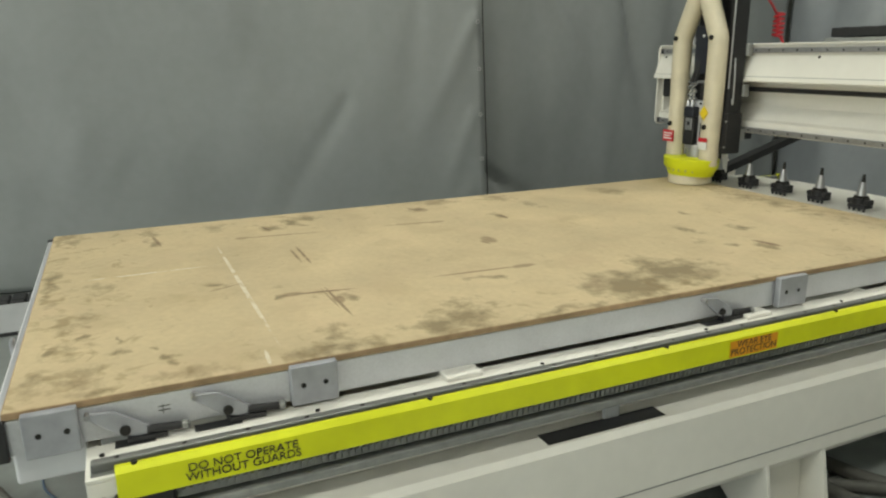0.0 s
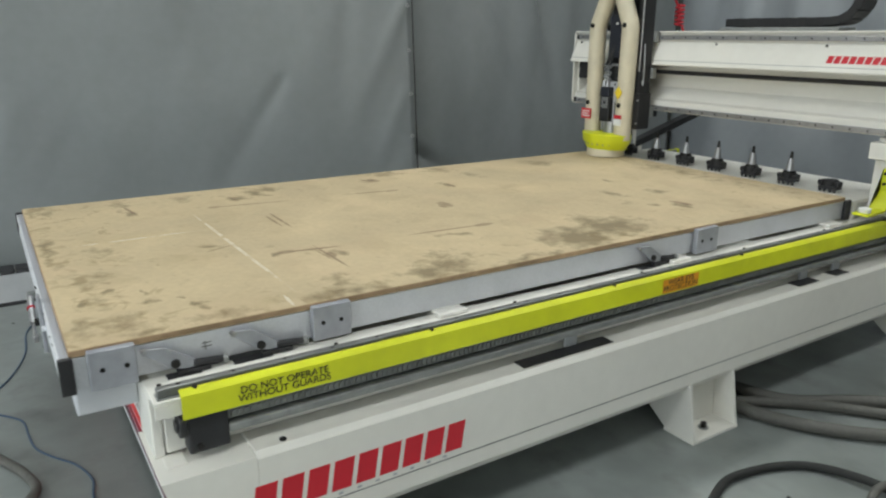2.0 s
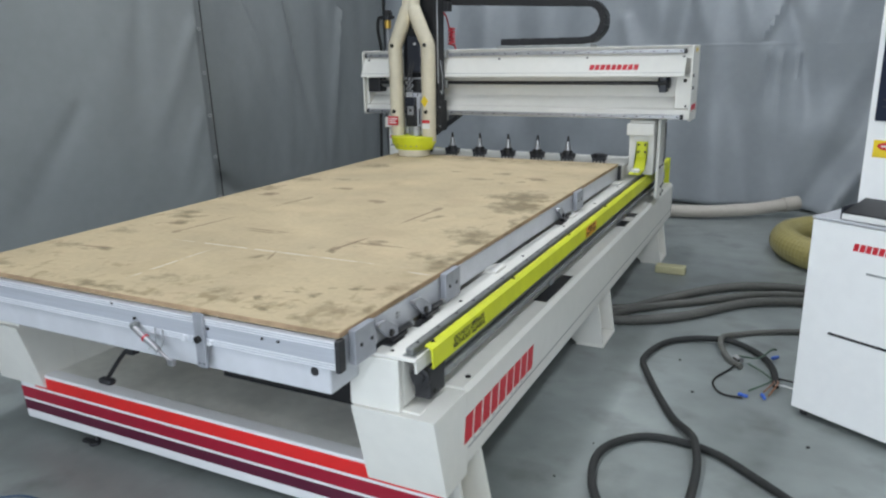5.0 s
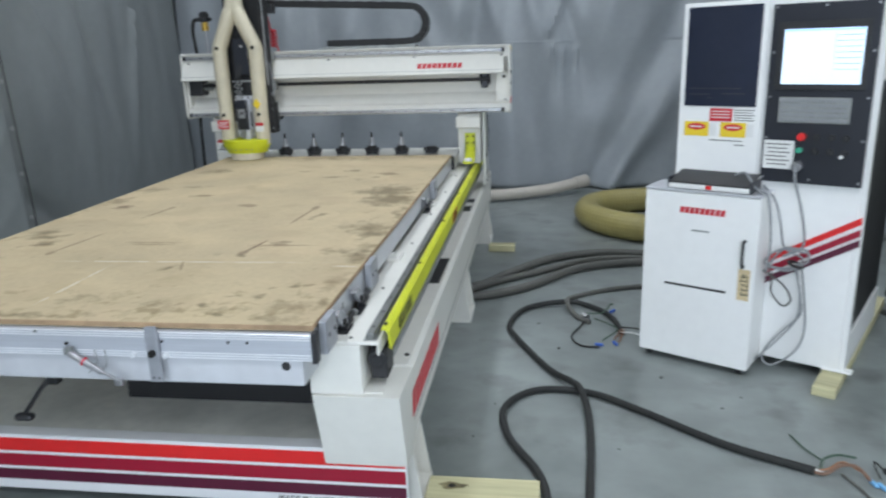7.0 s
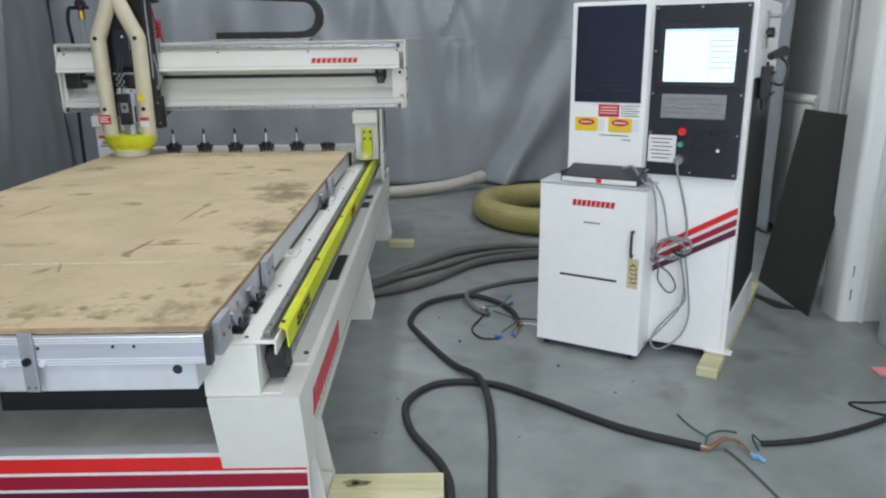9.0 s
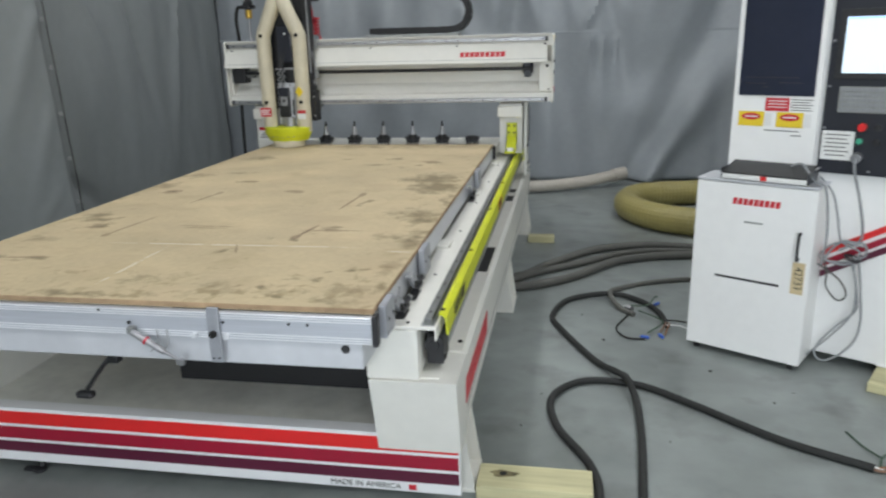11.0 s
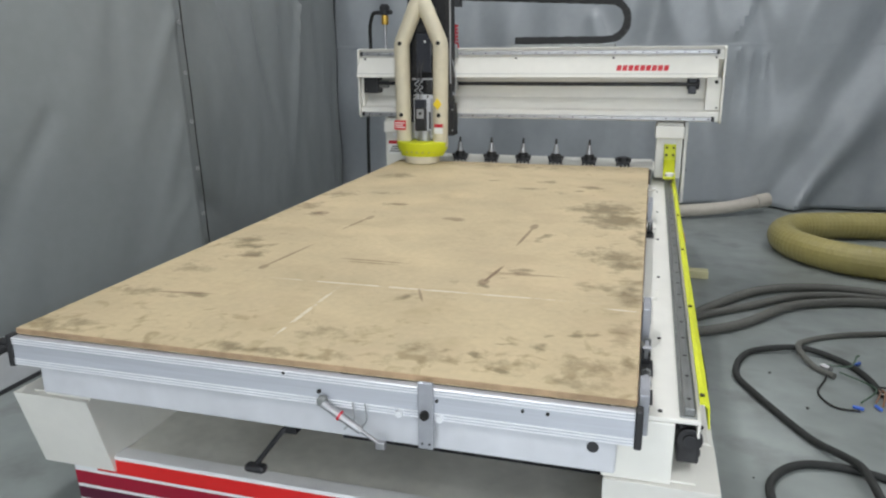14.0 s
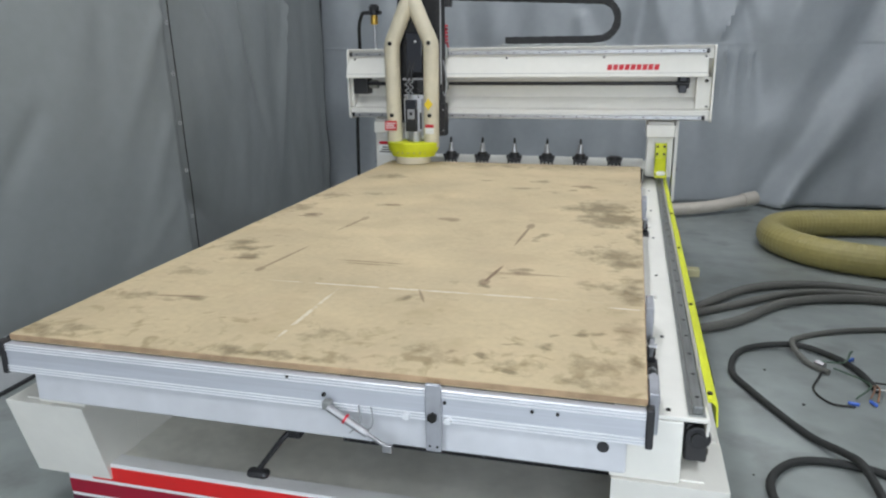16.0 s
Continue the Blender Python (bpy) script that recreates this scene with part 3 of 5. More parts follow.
def mirrored(x):
    return 1.6 - x


def both(make):
    """Builds a part at the side of +x and its mirror at the other."""
    for flip in (False, True):
        make((lambda x: mirrored(x)) if flip else (lambda x: x), flip)


def side_beam(fx, flip):
    prof = [(1.536, 0.47), (1.66, 0.47), (1.66, 0.485), (1.785, 0.485), (1.8, 0.47), (1.8, 0.24), (1.785, 0.215), (1.536, 0.215)]
    part("side_beam", prism([(fx(x), z) for x, z in prof], 0.3455, YB, "y", 0.0008), WHITE, base)
    part("groove", block(fx(1.7995), fx(1.8012), 0.35, YB, 0.288, 0.2915, 0), GREY_STEEL, base, "thin scored line along the beam")
    # hollow nose of the beam, leaning back towards the floor
    nose = bmesh.new()
    prism([(0.127, 0.478), (0.345, 0.478), (0.345, 0.205), (0.2, 0.205)], fx(1.536), fx(1.8), "x", 0.0008, nose)
    part("beam_nose", nose, WHITE, base)
    # upper rail bearer with its ledge
    part("rail_bearer", block(fx(1.60), fx(1.69), 0.165, YB, 0.487, 0.638, 0.004), WHITE, base)
    part("deck_strip", block(fx(1.606), fx(1.744), 0.14, YB - 0.05, 0.638, 0.648, 0.002), WHITE, base)
    part("deck_lip", block(fx(1.738), fx(1.744), 0.141, 0.3, 0.606, 0.6375, 0.001), WHITE, base)
    for y in (0.17, 0.62, 1.22, 1.78, 2.35, 2.9):
        part("deck_screw", rod((fx(1.655), y, 0.648), (fx(1.655), y, 0.651), 0.0055, sides=10), BOLT, base)
    part("rail_bed", block(fx(1.698), fx(1.736), 0.15, YB - 0.05, 0.648, 0.652, 0.001), GREY_STEEL, base)
    # linear rail and its support
    part("linear_rail", block(fx(1.706), fx(1.73), 0.152, YB - 0.05, 0.652, 0.673, 0.004), RAIL, base, "worn grey steel guide rail")
    for i in range(30):
        y = 0.2 + i * 0.127
        part("rail_hole", rod((fx(1.718), y, 0.6725), (fx(1.718), y, 0.6738), 0.005, sides=10), BOLT, base)
    # dark notches cut into the deck beside the board
    for y0, y1 in ((0.195, 0.275), (0.355, 0.455), (1.8, 1.9)):
        part("deck_notch", block(fx(1.607), fx(1.638), y0, y1, 0.646, 0.6495, 0), BLACK, base, "dark notch in the deck")


both(side_beam)


def rack(fx, flip):
    part("rack_channel", block(fx(1.69), fx(1.735), 0.3, YB - 0.1, 0.56, 0.62, 0.003), GREY_STEEL, base, "grey toothed rack under the guard")
    bm = bmesh.new()
    for i in range(234):
        y = 0.31 + i * 0.0155
        block(fx(1.735), fx(1.741), y, y + 0.008, 0.565, 0.582, 0, bm)
    part("rack_teeth", bm, GREY_STEEL, base)
    part("guard_bearer", block(fx(1.66), fx(1.755), 0.3, YB - 0.1, 0.535, 0.555, 0.003), GREY_STEEL, base)
    # yellow guard: a sloped lid with a front lip
    prof = [(1.742, 0.669), (1.752, 0.67), (1.765, 0.66), (1.769, 0.604), (1.765, 0.604), (1.761, 0.656), (1.751, 0.665), (1.742, 0.664)]
    g = part("belt_guard", prism([(fx(x), z) for x, z in prof], 0.195, YB, "y"), YELLOW, base, "bright safety-yellow folded metal guard")
    part("guard_end", block(fx(1.735), fx(1.77), YB, YB + 0.012, 0.44, 0.672, 0.002), YELLOW, base, "yellow end plate of the guard")
    for y in (0.23, 0.86, 1.55, 2.2, 3.2):
        part("guard_screw", rod((fx(1.749), y, 0.667), (fx(1.749), y, 0.674), 0.006, sides=10), BOLT, g)
    # bearing block and pulley at the front end
    p = part("bearing_block", block(fx(1.7), fx(1.752), 0.205, 0.3, 0.502, 0.6, 0.006), BLACK, base, "black bearing block at the end of the rail")
    part("pulley", rod((fx(1.727), 0.188, 0.572), (fx(1.727), 0.206, 0.572), 0.03, sides=28, bevel=0.004), BLACK_METAL, p, "black pulley")
    part("pulley_hub", rod((fx(1.727), 0.182, 0.572), (fx(1.727), 0.189, 0.572), 0.016, sides=20, bevel=0.002), BLACK_METAL, p)
    part("bearing_bolt", rod((fx(1.751), 0.23, 0.52), (fx(1.756), 0.23, 0.52), 0.008, sides=12), BOLT, p)
    part("weld_pad", block(fx(1.688), fx(1.745), 0.152, 0.2, 0.478, 0.4835, 0.002), WHITE, base)
    part("ledge_bolt", rod((fx(1.77), 0.42, 0.4835), (fx(1.77), 0.42, 0.49), 0.009, sides=12, bevel=0.002), BOLT, base)
    # openings through the ledge, with the drive belt's dark carrier in them
    for y, length in ((1.17, 0.37), (2.57, 0.14), (2.83, 0.1)):
        part("slot", block(fx(1.722), fx(1.775), y, y + length, 0.4845, 0.4868, 0), BLACK, base, "dark slot in the beam's ledge")
        part("slot_bracket", block(fx(1.715), fx(1.728), y + length * 0.55, y + length * 0.55 + 0.05, 0.486, 0.54, 0.003), GREY_LIGHT, base)


both(rack)


def stand(fx, flip):
    # channel legs under the beam, spreading outwards towards the floor
    for y0, y1, lean in ((0.27, 0.44, 0.03), (1.92, 2.16, 0.02), (3.55, 3.79, 0.02)):
        # the front leg at the far side stands further in, behind the skirt
        gx = (lambda x: fx(x - 0.135)) if flip and y0 < 1 else fx
        bm = bmesh.new()
        for y in (y0, y1):
            # plate, wide under the beam and narrow at the floor
            corners = [(x, y + dy + k, z) for k in (0, 0.012) for x, dy, z in ((1.44, 0, 0.216), (1.799, 0, 0.24), (1.828, lean, 0.013), (1.69, lean, 0.013))]
            v = [bm.verts.new((gx(a), b, c)) for a, b, c in corners]
            for f in ((0, 1, 2, 3), (7, 6, 5, 4), (0, 4, 5, 1), (1, 5, 6, 2), (2, 6, 7, 3), (3, 7, 4, 0)):
                bm.faces.new([v[q] for q in f])
        bmesh.ops.recalc_face_normals(bm, faces=bm.faces)
        prism([(y0 + 0.012, 0.216), (y1, 0.216), (y1 + lean, 0.012), (y0 + 0.012 + lean, 0.012)], gx(1.715), gx(1.725), "x", 0.0, bm)
        leg = part("leg", bm, WHITE, base)
        part("foot_plate", block(gx(1.69), gx(1.83), y0 + lean - 0.003, y1 + lean + 0.015, 0.0, 0.013, 0.002), WHITE, leg)
        bolt = part("anchor_bolt", rod((gx(1.775), (y0 + y1) / 2 + lean, 0.012), (gx(1.775), (y0 + y1) / 2 + lean, 0.035), 0.011, sides=6), BOLT, leg)
        part("washer", rod((gx(1.775), (y0 + y1) / 2 + lean, 0.0125), (gx(1.775), (y0 + y1) / 2 + lean, 0.016), 0.02, sides=20), GREY_STEEL, bolt)


both(stand)

# front cross member, between the beams and under the bed; its colour holds the bed's shade
cross = part("front_cross_member", block(0.055, 1.565, 0.0, 0.137, 0.572, 0.656, 0.006), CROSS_SHADED, base)
part("cable_hole", rod((1.516, -0.001, 0.632), (1.516, 0.01, 0.632), 0.013, sides=20), BLACK, cross)
part("cross_bracket", block(1.53, 1.689, 0.1375, 0.163, 0.479, 0.637, 0.004), WHITE, base)
part("cross_bracket", block(-0.089, 0.07, 0.1375, 0.163, 0.479, 0.637, 0.004), WHITE, base)
for y in (1.0, 2.0, 3.0, 4.0):
    part("bed_bearer", block(-0.05, 1.65, y - 0.05, y + 0.05, 0.5, 0.66, 0.004), WHITE, base)
# tray under the bed
part("drip_tray", block(0.06, 1.54, 0.245, 3.9, 0.235, 0.25, 0.002), TRAY, base, "grey dusty metal tray under the bed")
# upright black sheet added to deepen the dark under the bed
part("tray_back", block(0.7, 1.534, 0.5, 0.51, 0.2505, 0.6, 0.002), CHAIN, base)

# front skirt with its painted stripes, leaning
lean = math.atan2(0.012, 0.215)
skirt_pose = Matrix.Translation((0.84, 0.205, 0.255)) @ pose(0, 0, 0, 90 + 0, 0, 0) @ pose(0, 0, 0, math.degrees(lean), 0, 0)


def on_skirt(u0, u1, v0, v1, n0, n1, bevel=0.0):
    """A block on the leaning skirt: u along x from its middle, v down from its top."""
    bm = block(u0, u1, -v1, -v0, n0, n1, bevel)
    bmesh.ops.transform(bm, matrix=skirt_pose, verts=bm.verts)
    return bm


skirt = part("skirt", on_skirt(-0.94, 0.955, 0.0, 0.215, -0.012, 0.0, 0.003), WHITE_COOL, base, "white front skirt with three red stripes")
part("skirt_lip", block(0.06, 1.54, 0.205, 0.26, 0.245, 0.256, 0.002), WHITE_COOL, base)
for name, mat, v0, v1, u0 in (("stripe", RED_BRIGHT, 0.012, 0.062, -0.85), ("stripe", RED_MID, 0.074, 0.122, -0.938), ("stripe", RED_DARK, 0.134, 0.176, -0.938)):
    part(name, on_skirt(u0, 0.95, v0, v1, 0.0, 0.0012), mat, skirt, "painted stripe")
words("MADE IN AMERICA", 0.028, skirt_pose @ pose(0.64, -0.196, 0.001), INK, skirt)
part("flag_mark", on_skirt(0.785, 0.81, 0.186, 0.206, 0.0, 0.001), RED, skirt, "small red flag mark")

# maker's mark along the side beam, both sides
both(lambda fx, flip: emblem(0.62, 0.085, facing(1.8002, 0.632, 0.355, "side") if not flip else pose(-0.2002, 0.632, 0.355, 90, 0, -90), RED, base))

for i in range(10):
    part("small_mark", block(1.7998, 1.8008, 0.39 + 0.053 * i, 0.402 + 0.053 * i, 0.2975, 0.3045, 0), GREY_LIGHT, base)

# writing on the guard
guard_words = [(0.437, "DO NOT OPERATE\nWITHOUT GUARDS", 0.026), (1.85, "WEAR EYE\nPROTECTION", 0.028)]
for gy, gtext, gsize in guard_words:
    if gy > 1:
        part("label", block(1.7688, 1.7694, gy - 0.09, gy + 0.09, 0.607, 0.655, 0), INK_RED, base, "worn orange label on the guard")
    words(gtext, gsize, facing(1.7695, gy, 0.632, "side"), INK, base)

# ---- bed: extrusion round the board, stops and clamps ----
bed = thing("bed_frame", "aluminium extrusion frame of the router bed", "machine part", at=(0, 0, 0))
part("front_extrusion", block(0.0, 1.6, -0.0205, 0.0, 0.657, 0.735, 0.001), ALU_BAND, bed, "ribbed aluminium front rail")
for rz in (0.7325, 0.7255, 0.7185, 0.674, 0.667, 0.66):
    part("rib", prism([(-0.0205, rz - 0.0018), (-0.0235, rz - 0.0012), (-0.0235, rz + 0.0006), (-0.0205, rz + 0.0018)], 0.0, 1.6, "x"), ALU_BRIGHT, bed)
part("back_extrusion", block(0.0, 1.6, 3.13, 3.16, 0.657, 0.735, 0.002), ALU, bed)
for ex in (0.0, 1.59):
    part("side_extrusion", block(ex, ex + 0.01, 0.0, 3.13, 0.657, 0.735, 0.002), ALU, bed)
for ex in (-0.016, 1.6):
    part("end_cap", block(ex, ex + 0.016, -0.027, 0.004, 0.652, 0.742, 0.004), BLACK, bed, "black plastic end cap")
    part("end_cap", block(ex, ex + 0.016, 3.12, 3.164, 0.652, 0.742, 0.004), BLACK, bed, "black plastic end cap")
for sx, sz in ((0.798, 0.729), (1.174, 0.706), (1.366, 0.708), (1.42, 0.708)):
    part("rail_hole", rod((sx, -0.0242, sz), (sx, -0.02, sz), 0.004, sides=10), BOLT, bed)
plates = part("front_stop", block(1.132, 1.168, -0.034, -0.024, 0.588, 0.752, 0.003), STOP_STEEL, bed, "grey steel stop plate on the front rail")
for nx in (1.086, 1.182):
    part("ink_mark", block(1.6, 1.6008, 0.295, 0.297, 0.69, 0.712, 0), INK, bed)
    part("ink_mark", block(1.6, 1.6008, 0.287, 0.312, 0.698 + 0.1 * (nx - 1.1), 0.7 + 0.1 * (nx - 1.1), 0), INK, bed)
    part("rail_nut", rod((nx, -0.033, 0.666), (nx, -0.02, 0.666), 0.0085, sides=6), ALU_BRIGHT, bed)
for fz in (0.602,):
    for fx in (1.142, 1.159):
        part("stop_hole", rod((fx, -0.0348, fz), (fx, -0.033, fz), 0.003, sides=10), BOLT, plates)
part("stop_bolt", rod((1.15, -0.046, 0.676), (1.15, -0.035, 0.676), 0.011, sides=6), BOLT, plates)
for sy, wide in ((0.032, 0.102), (0.57, 0.11), (2.1, 0.12)):
    pl = part("side_stop", block(1.605, 1.627, sy, sy + wide, 0.655, 0.751, 0.003), STOP_STEEL, bed, "grey steel stop plate beside the board")
    for hy in (0.028, 0.08):
        part("stop_hole", rod((1.626, sy + hy, 0.704), (1.6285, sy + hy, 0.704), 0.006, sides=12), BOLT, pl)


def side_clamp(y):
    root = thing("lever_clamp", "small steel lever clamp beside the board", "clamp", "clamps along the bed", (1.618, y, 0.6495))
    part("foot", block(-0.01, 0.014, -0.01, 0.07, 0.0, 0.012, 0.002), BLACK_METAL, root)
    part("arm", prism([(-0.082, 0.07), (-0.074, 0.079), (-0.03, 0.074), (0.07, 0.008), (0.062, 0.0), (-0.02, 0.018)], -0.004, 0.006, "x", 0.001), STOP_STEEL, root, "grey steel lever plate")
    part("tip", rod((-0.008, -0.08, 0.074), (0.012, -0.08, 0.074), 0.006, sides=12), STEEL, root)
    part("pivot", rod((-0.006, -0.012, 0.03), (0.013, -0.012, 0.03), 0.011, sides=14, bevel=0.002), BOLT, root)
    part("plunger", rod((0.004, 0.03, 0.022), (0.004, 0.115, 0.014), 0.009, sides=12, bevel=0.002), BLACK, root)
    part("nut", rod((0.004, 0.1, 0.016), (0.004, 0.112, 0.0155), 0.012, sides=6), GREY_STEEL, root)


for cy in (0.23, 0.44, 1.88):
    side_clamp(cy)

board = part("spoilboard", block(0.0, 1.6, 0.0, 3.13, 0.736, 0.755, 0.002), fibreboard())
EDGE = material("burnt_board_edge", (0.34, 0.23, 0.135), 0.8, grain=0.15, scale=30, blotch=0.35, blotch_scale=5)
for ex0, ex1, ey0, ey1 in ((0.0, 1.6, -0.002, 0.0), (0.0, 1.6, 3.13, 3.132), (-0.002, 0.0, 0.0, 3.13), (1.6, 1.602, 0.0, 3.13)):
    part("board_edge", block(ex0, ex1, ey0, ey1, 0.74, 0.753, 0), EDGE, board, "dark brown worn edge")
tagged(board, "worn tan fibreboard spoil board with dark smudges and scored lines", "board")

# air cylinder and lever at the front
cyl = thing("air_cylinder", "small chrome air cylinder hanging on the front rail", "cylinder")
part("barrel", tube([(0.905, -0.062, 0.674), (1.0, -0.066, 0.62)], 0.0095, smooth_path=False, sides=14), STEEL, cyl)
part("piston_rod", tube([(1.0, -0.066, 0.62), (1.043, -0.068, 0.596)], 0.005, smooth_path=False), STEEL, cyl)
part("clevis", block(0.892, 0.912, -0.068, -0.046, 0.668, 0.688, 0.003), GREY_STEEL, cyl)
part("mount_screw", rod((0.888, -0.046, 0.694), (0.888, -0.04, 0.694), 0.005, sides=10), BOLT, cyl)
part("rod_end", block(1.035, 1.058, -0.075, -0.06, 0.582, 0.602, 0.003), STEEL, cyl)
part("red_band", tube([(0.945, -0.0636, 0.6513), (0.9495, -0.0638, 0.6487)], 0.0125, smooth_path=False, sides=14), RED, cyl)
for wx in (0.975, 1.005):
    part("air_line", tube([(wx, -0.05, 0.68), (wx + 0.004, -0.056, 0.64), (wx - 0.02, -0.062, 0.615)], 0.002, sides=6), WIRE_GREY, cyl)
cyl.matrix_basis = pose(0, 0.02, 0)
lever = thing("foot_lever", "black steel lever with a rubber pad under the bed", "lever")
part("arm", tube([(0.775, 0.045, 0.56), (0.745, 0.03, 0.53), (0.685, 0.015, 0.45)], 0.007, per=6), BLACK_METAL, lever)
part("pad", block(0.652, 0.71, -0.003, 0.027, 0.426, 0.448, 0.01), BLACK, lever)
part("hanger", block(0.757, 0.792, 0.03, 0.06, 0.535, 0.574, 0.003), BLACK_METAL, lever)
part("shelf_plate", block(0.3, 0.6, 0.2, 0.36, 0.535, 0.545, 0.002), WHITE, base)

# ---- tool shelf behind the bed ----
part("tool_shelf", block(0.05, 1.62, 3.17, 3.62, 0.722, 0.737, 0.003), WHITE, base, "white shelf for the tool holders")
part("shelf_apron", block(0.05, 1.62, 3.18, 3.2, 0.6, 0.722, 0.003), WHITE, base)


def tool_holder(x, tipped):
    root = thing("tool_holder", "black tool holder with a steel taper upright" if tipped else "black empty tool holder", "tool holder", "tool holders in a row", (x, 3.28, 0.737))
    part("fork", block(-0.042, 0.042, -0.03, 0.03, 0.012, 0.03, 0.003), BLACK, root)
    for fx in (-0.036, -0.013, 0.013, 0.036):
        part("post", rod((fx, -0.02, 0.0), (fx, -0.02, 0.014), 0.006, sides=10), BLACK, root)
    part("collar", rod((0, 0, 0.03), (0, 0, 0.058), 0.036, sides=24, bevel=0.004), BLACK_METAL, root)
    for fx in (-0.04, 0.04):
        part("finger", block(fx - 0.01, fx + 0.01, -0.025, 0.02, 0.03, 0.052, 0.003), BLACK, root)
    if tipped:
        t = part("taper", rod((0, 0, 0.058), (0, 0, 0.128), 0.023, r2=0.012, sides=20), STEEL, root, "ground steel taper")
        part("grip_ring", rod((0, 0, 0.057), (0, 0, 0.068), 0.03, sides=20, bevel=0.003), BOLT, t)
        part("pull_stud", rod((0, 0, 0.128), (0, 0, 0.162), 0.0085, r2=0.006, sides=12), BOLT, t)


for i in range(7):
    tool_holder(0.16 + 0.2135 * i, i < 6)
# ---- the gantry, standing over the tool shelf ----
GY = 3.24
gantry = thing("gantry", "cream white steel gantry bridge spanning the router bed", "gantry", at=(0, GY, 0))
prof = [(0.0, 1.462), (0.0, 1.392), (0.012, 1.385), (0.1, 1.3), (0.1, 1.16), (0.085, 1.145), (0.03, 1.096), (0.0, 1.085), (0.0, 1.027), (0.262, 1.027), (0.262, 1.462)]
beam = part("beam", prism(prof, -0.312, 1.985, "x", 0.002), WHITE, gantry)
part("top_cap", block(-0.312, 1.985, -0.022, 0.266, 1.462, 1.47, 0.002), WHITE, gantry)
for name, z in (("upper_rail", 1.424), ("lower_rail", 1.032)):
    r = part(name, block(-0.285, 1.94, -0.02, -0.0005, z, z + 0.024, 0.003), STEEL, gantry, "shiny steel guide rail")
    part("rail_end", block(1.94, 1.958, -0.021, -0.0005, z - 0.002, z + 0.026, 0.002), BLACK, r)
    part("rail_end", block(-0.302, -0.285, -0.021, -0.0005, z - 0.002, z + 0.026, 0.002), BLACK, r)
    for i in range(28):
        x = -0.25 + i * 0.0805
        part("rail_hole", rod((x, -0.0212, z + 0.012), (x, -0.0195, z + 0.012), 0.0045, sides=10), BOLT, r)
# sloped cover under the upper rail
cover = part("screw_cover", prism([(-0.004, 1.412), (-0.048, 1.292), (-0.046, 1.285), (-0.038, 1.285), (-0.003, 1.385), (0.0, 1.41)], -0.322, 1.955, "x", 0.001), WHITE, gantry, "sloped white cover plate")
part("cover_line", prism([(-0.0415, 1.3115), (-0.0425, 1.309), (-0.0408, 1.309), (-0.04, 1.3115)], -0.322, 1.955, "x"), GREY_STEEL, cover)
emblem(0.31, 0.034, Matrix.Translation((1.525, -0.0292, 1.344)) @ pose(0, 0, 0, 90 - math.degrees(math.atan2(0.044, 0.127)), 0, 0), RED, cover)
for x in (0.75, 1.35, 1.94, -0.27):
    part("cover_screw", rod((x, -0.009, 1.403), (x, -0.002, 1.403), 0.007, sides=12), BOLT, cover)
part("ball_screw", rod((-0.29, 0.012, 1.247), (1.86, 0.012, 1.247), 0.0115, sides=18), BLACK_METAL, gantry, "dark steel ball screw")
mount = part("screw_bearing", block(1.8, 1.845, 0.02, 0.099, 1.19, 1.3, 0.006), PANEL_DARK, gantry, "dark bearing block")
part("bearing_flange", rod((1.79, 0.055, 1.25), (1.86, 0.055, 1.25), 0.035, sides=24, bevel=0.003), PANEL_DARK, mount)
motor = part("screw_motor", block(-0.293, -0.19, 0.0, 0.099, 1.18, 1.285, 0.008), BLACK, gantry, "black drive motor block")
part("motor_boss", rod((-0.19, 0.045, 1.24), (-0.13, 0.045, 1.24), 0.026, sides=20, bevel=0.003), GREY_STEEL, motor)
for x0, x1 in ((1.9, 1.984), (-0.311, -0.294)):
    pl = part("end_block", block(x0, x1, 0.012, 0.1, 1.095, 1.285, 0.003), WHITE, gantry)
    if x1 > 1:
        part("bolt", rod((1.955, 0.006, 1.262), (1.955, 0.014, 1.262), 0.011, sides=12), BOLT, pl)
        part("bolt", rod((1.965, 0.006, 1.11), (1.965, 0.014, 1.11), 0.006, sides=12), BOLT, pl)
for x0, x1, s in ((1.985, 1.997, 1), (-0.324, -0.312, -1)):
    plate = part("end_plate", prism(rounded(-0.022, 0.268, 1.017, 1.471, 0.03), x0, x1, "x", 0.0015), WHITE, gantry)
    if s > 0:
        for z in (1.292, 1.218):
            part("plate_bolt", rod((1.996, 0.022, z), (2.003, 0.022, z), 0.011, sides=16, bevel=0.002), BOLT, plate)
        emblem(0.19, 0.036, facing(1.9972, 0.115, 1.1, "side"), RED, plate)
        part("mark_rule", block(1.9969, 1.998, 0.015, 0.215, 1.072, 1.0735, 0), GREY_STEEL, plate)
        ar = [(-0.05, 0), (-0.034, 0.016), (-0.034, 0.009), (0.034, 0.009), (0.034, 0.016), (0.05, 0), (0.034, -0.016), (0.034, -0.009), (-0.034, -0.009), (-0.034, -0.016)]
        part("direction_arrow", prism([(0.115 + a, 1.443 + b) for a, b in ar], 1.9968, 1.9984, "x"), LABEL_YELLOW, plate, "yellow double-headed arrow sign")


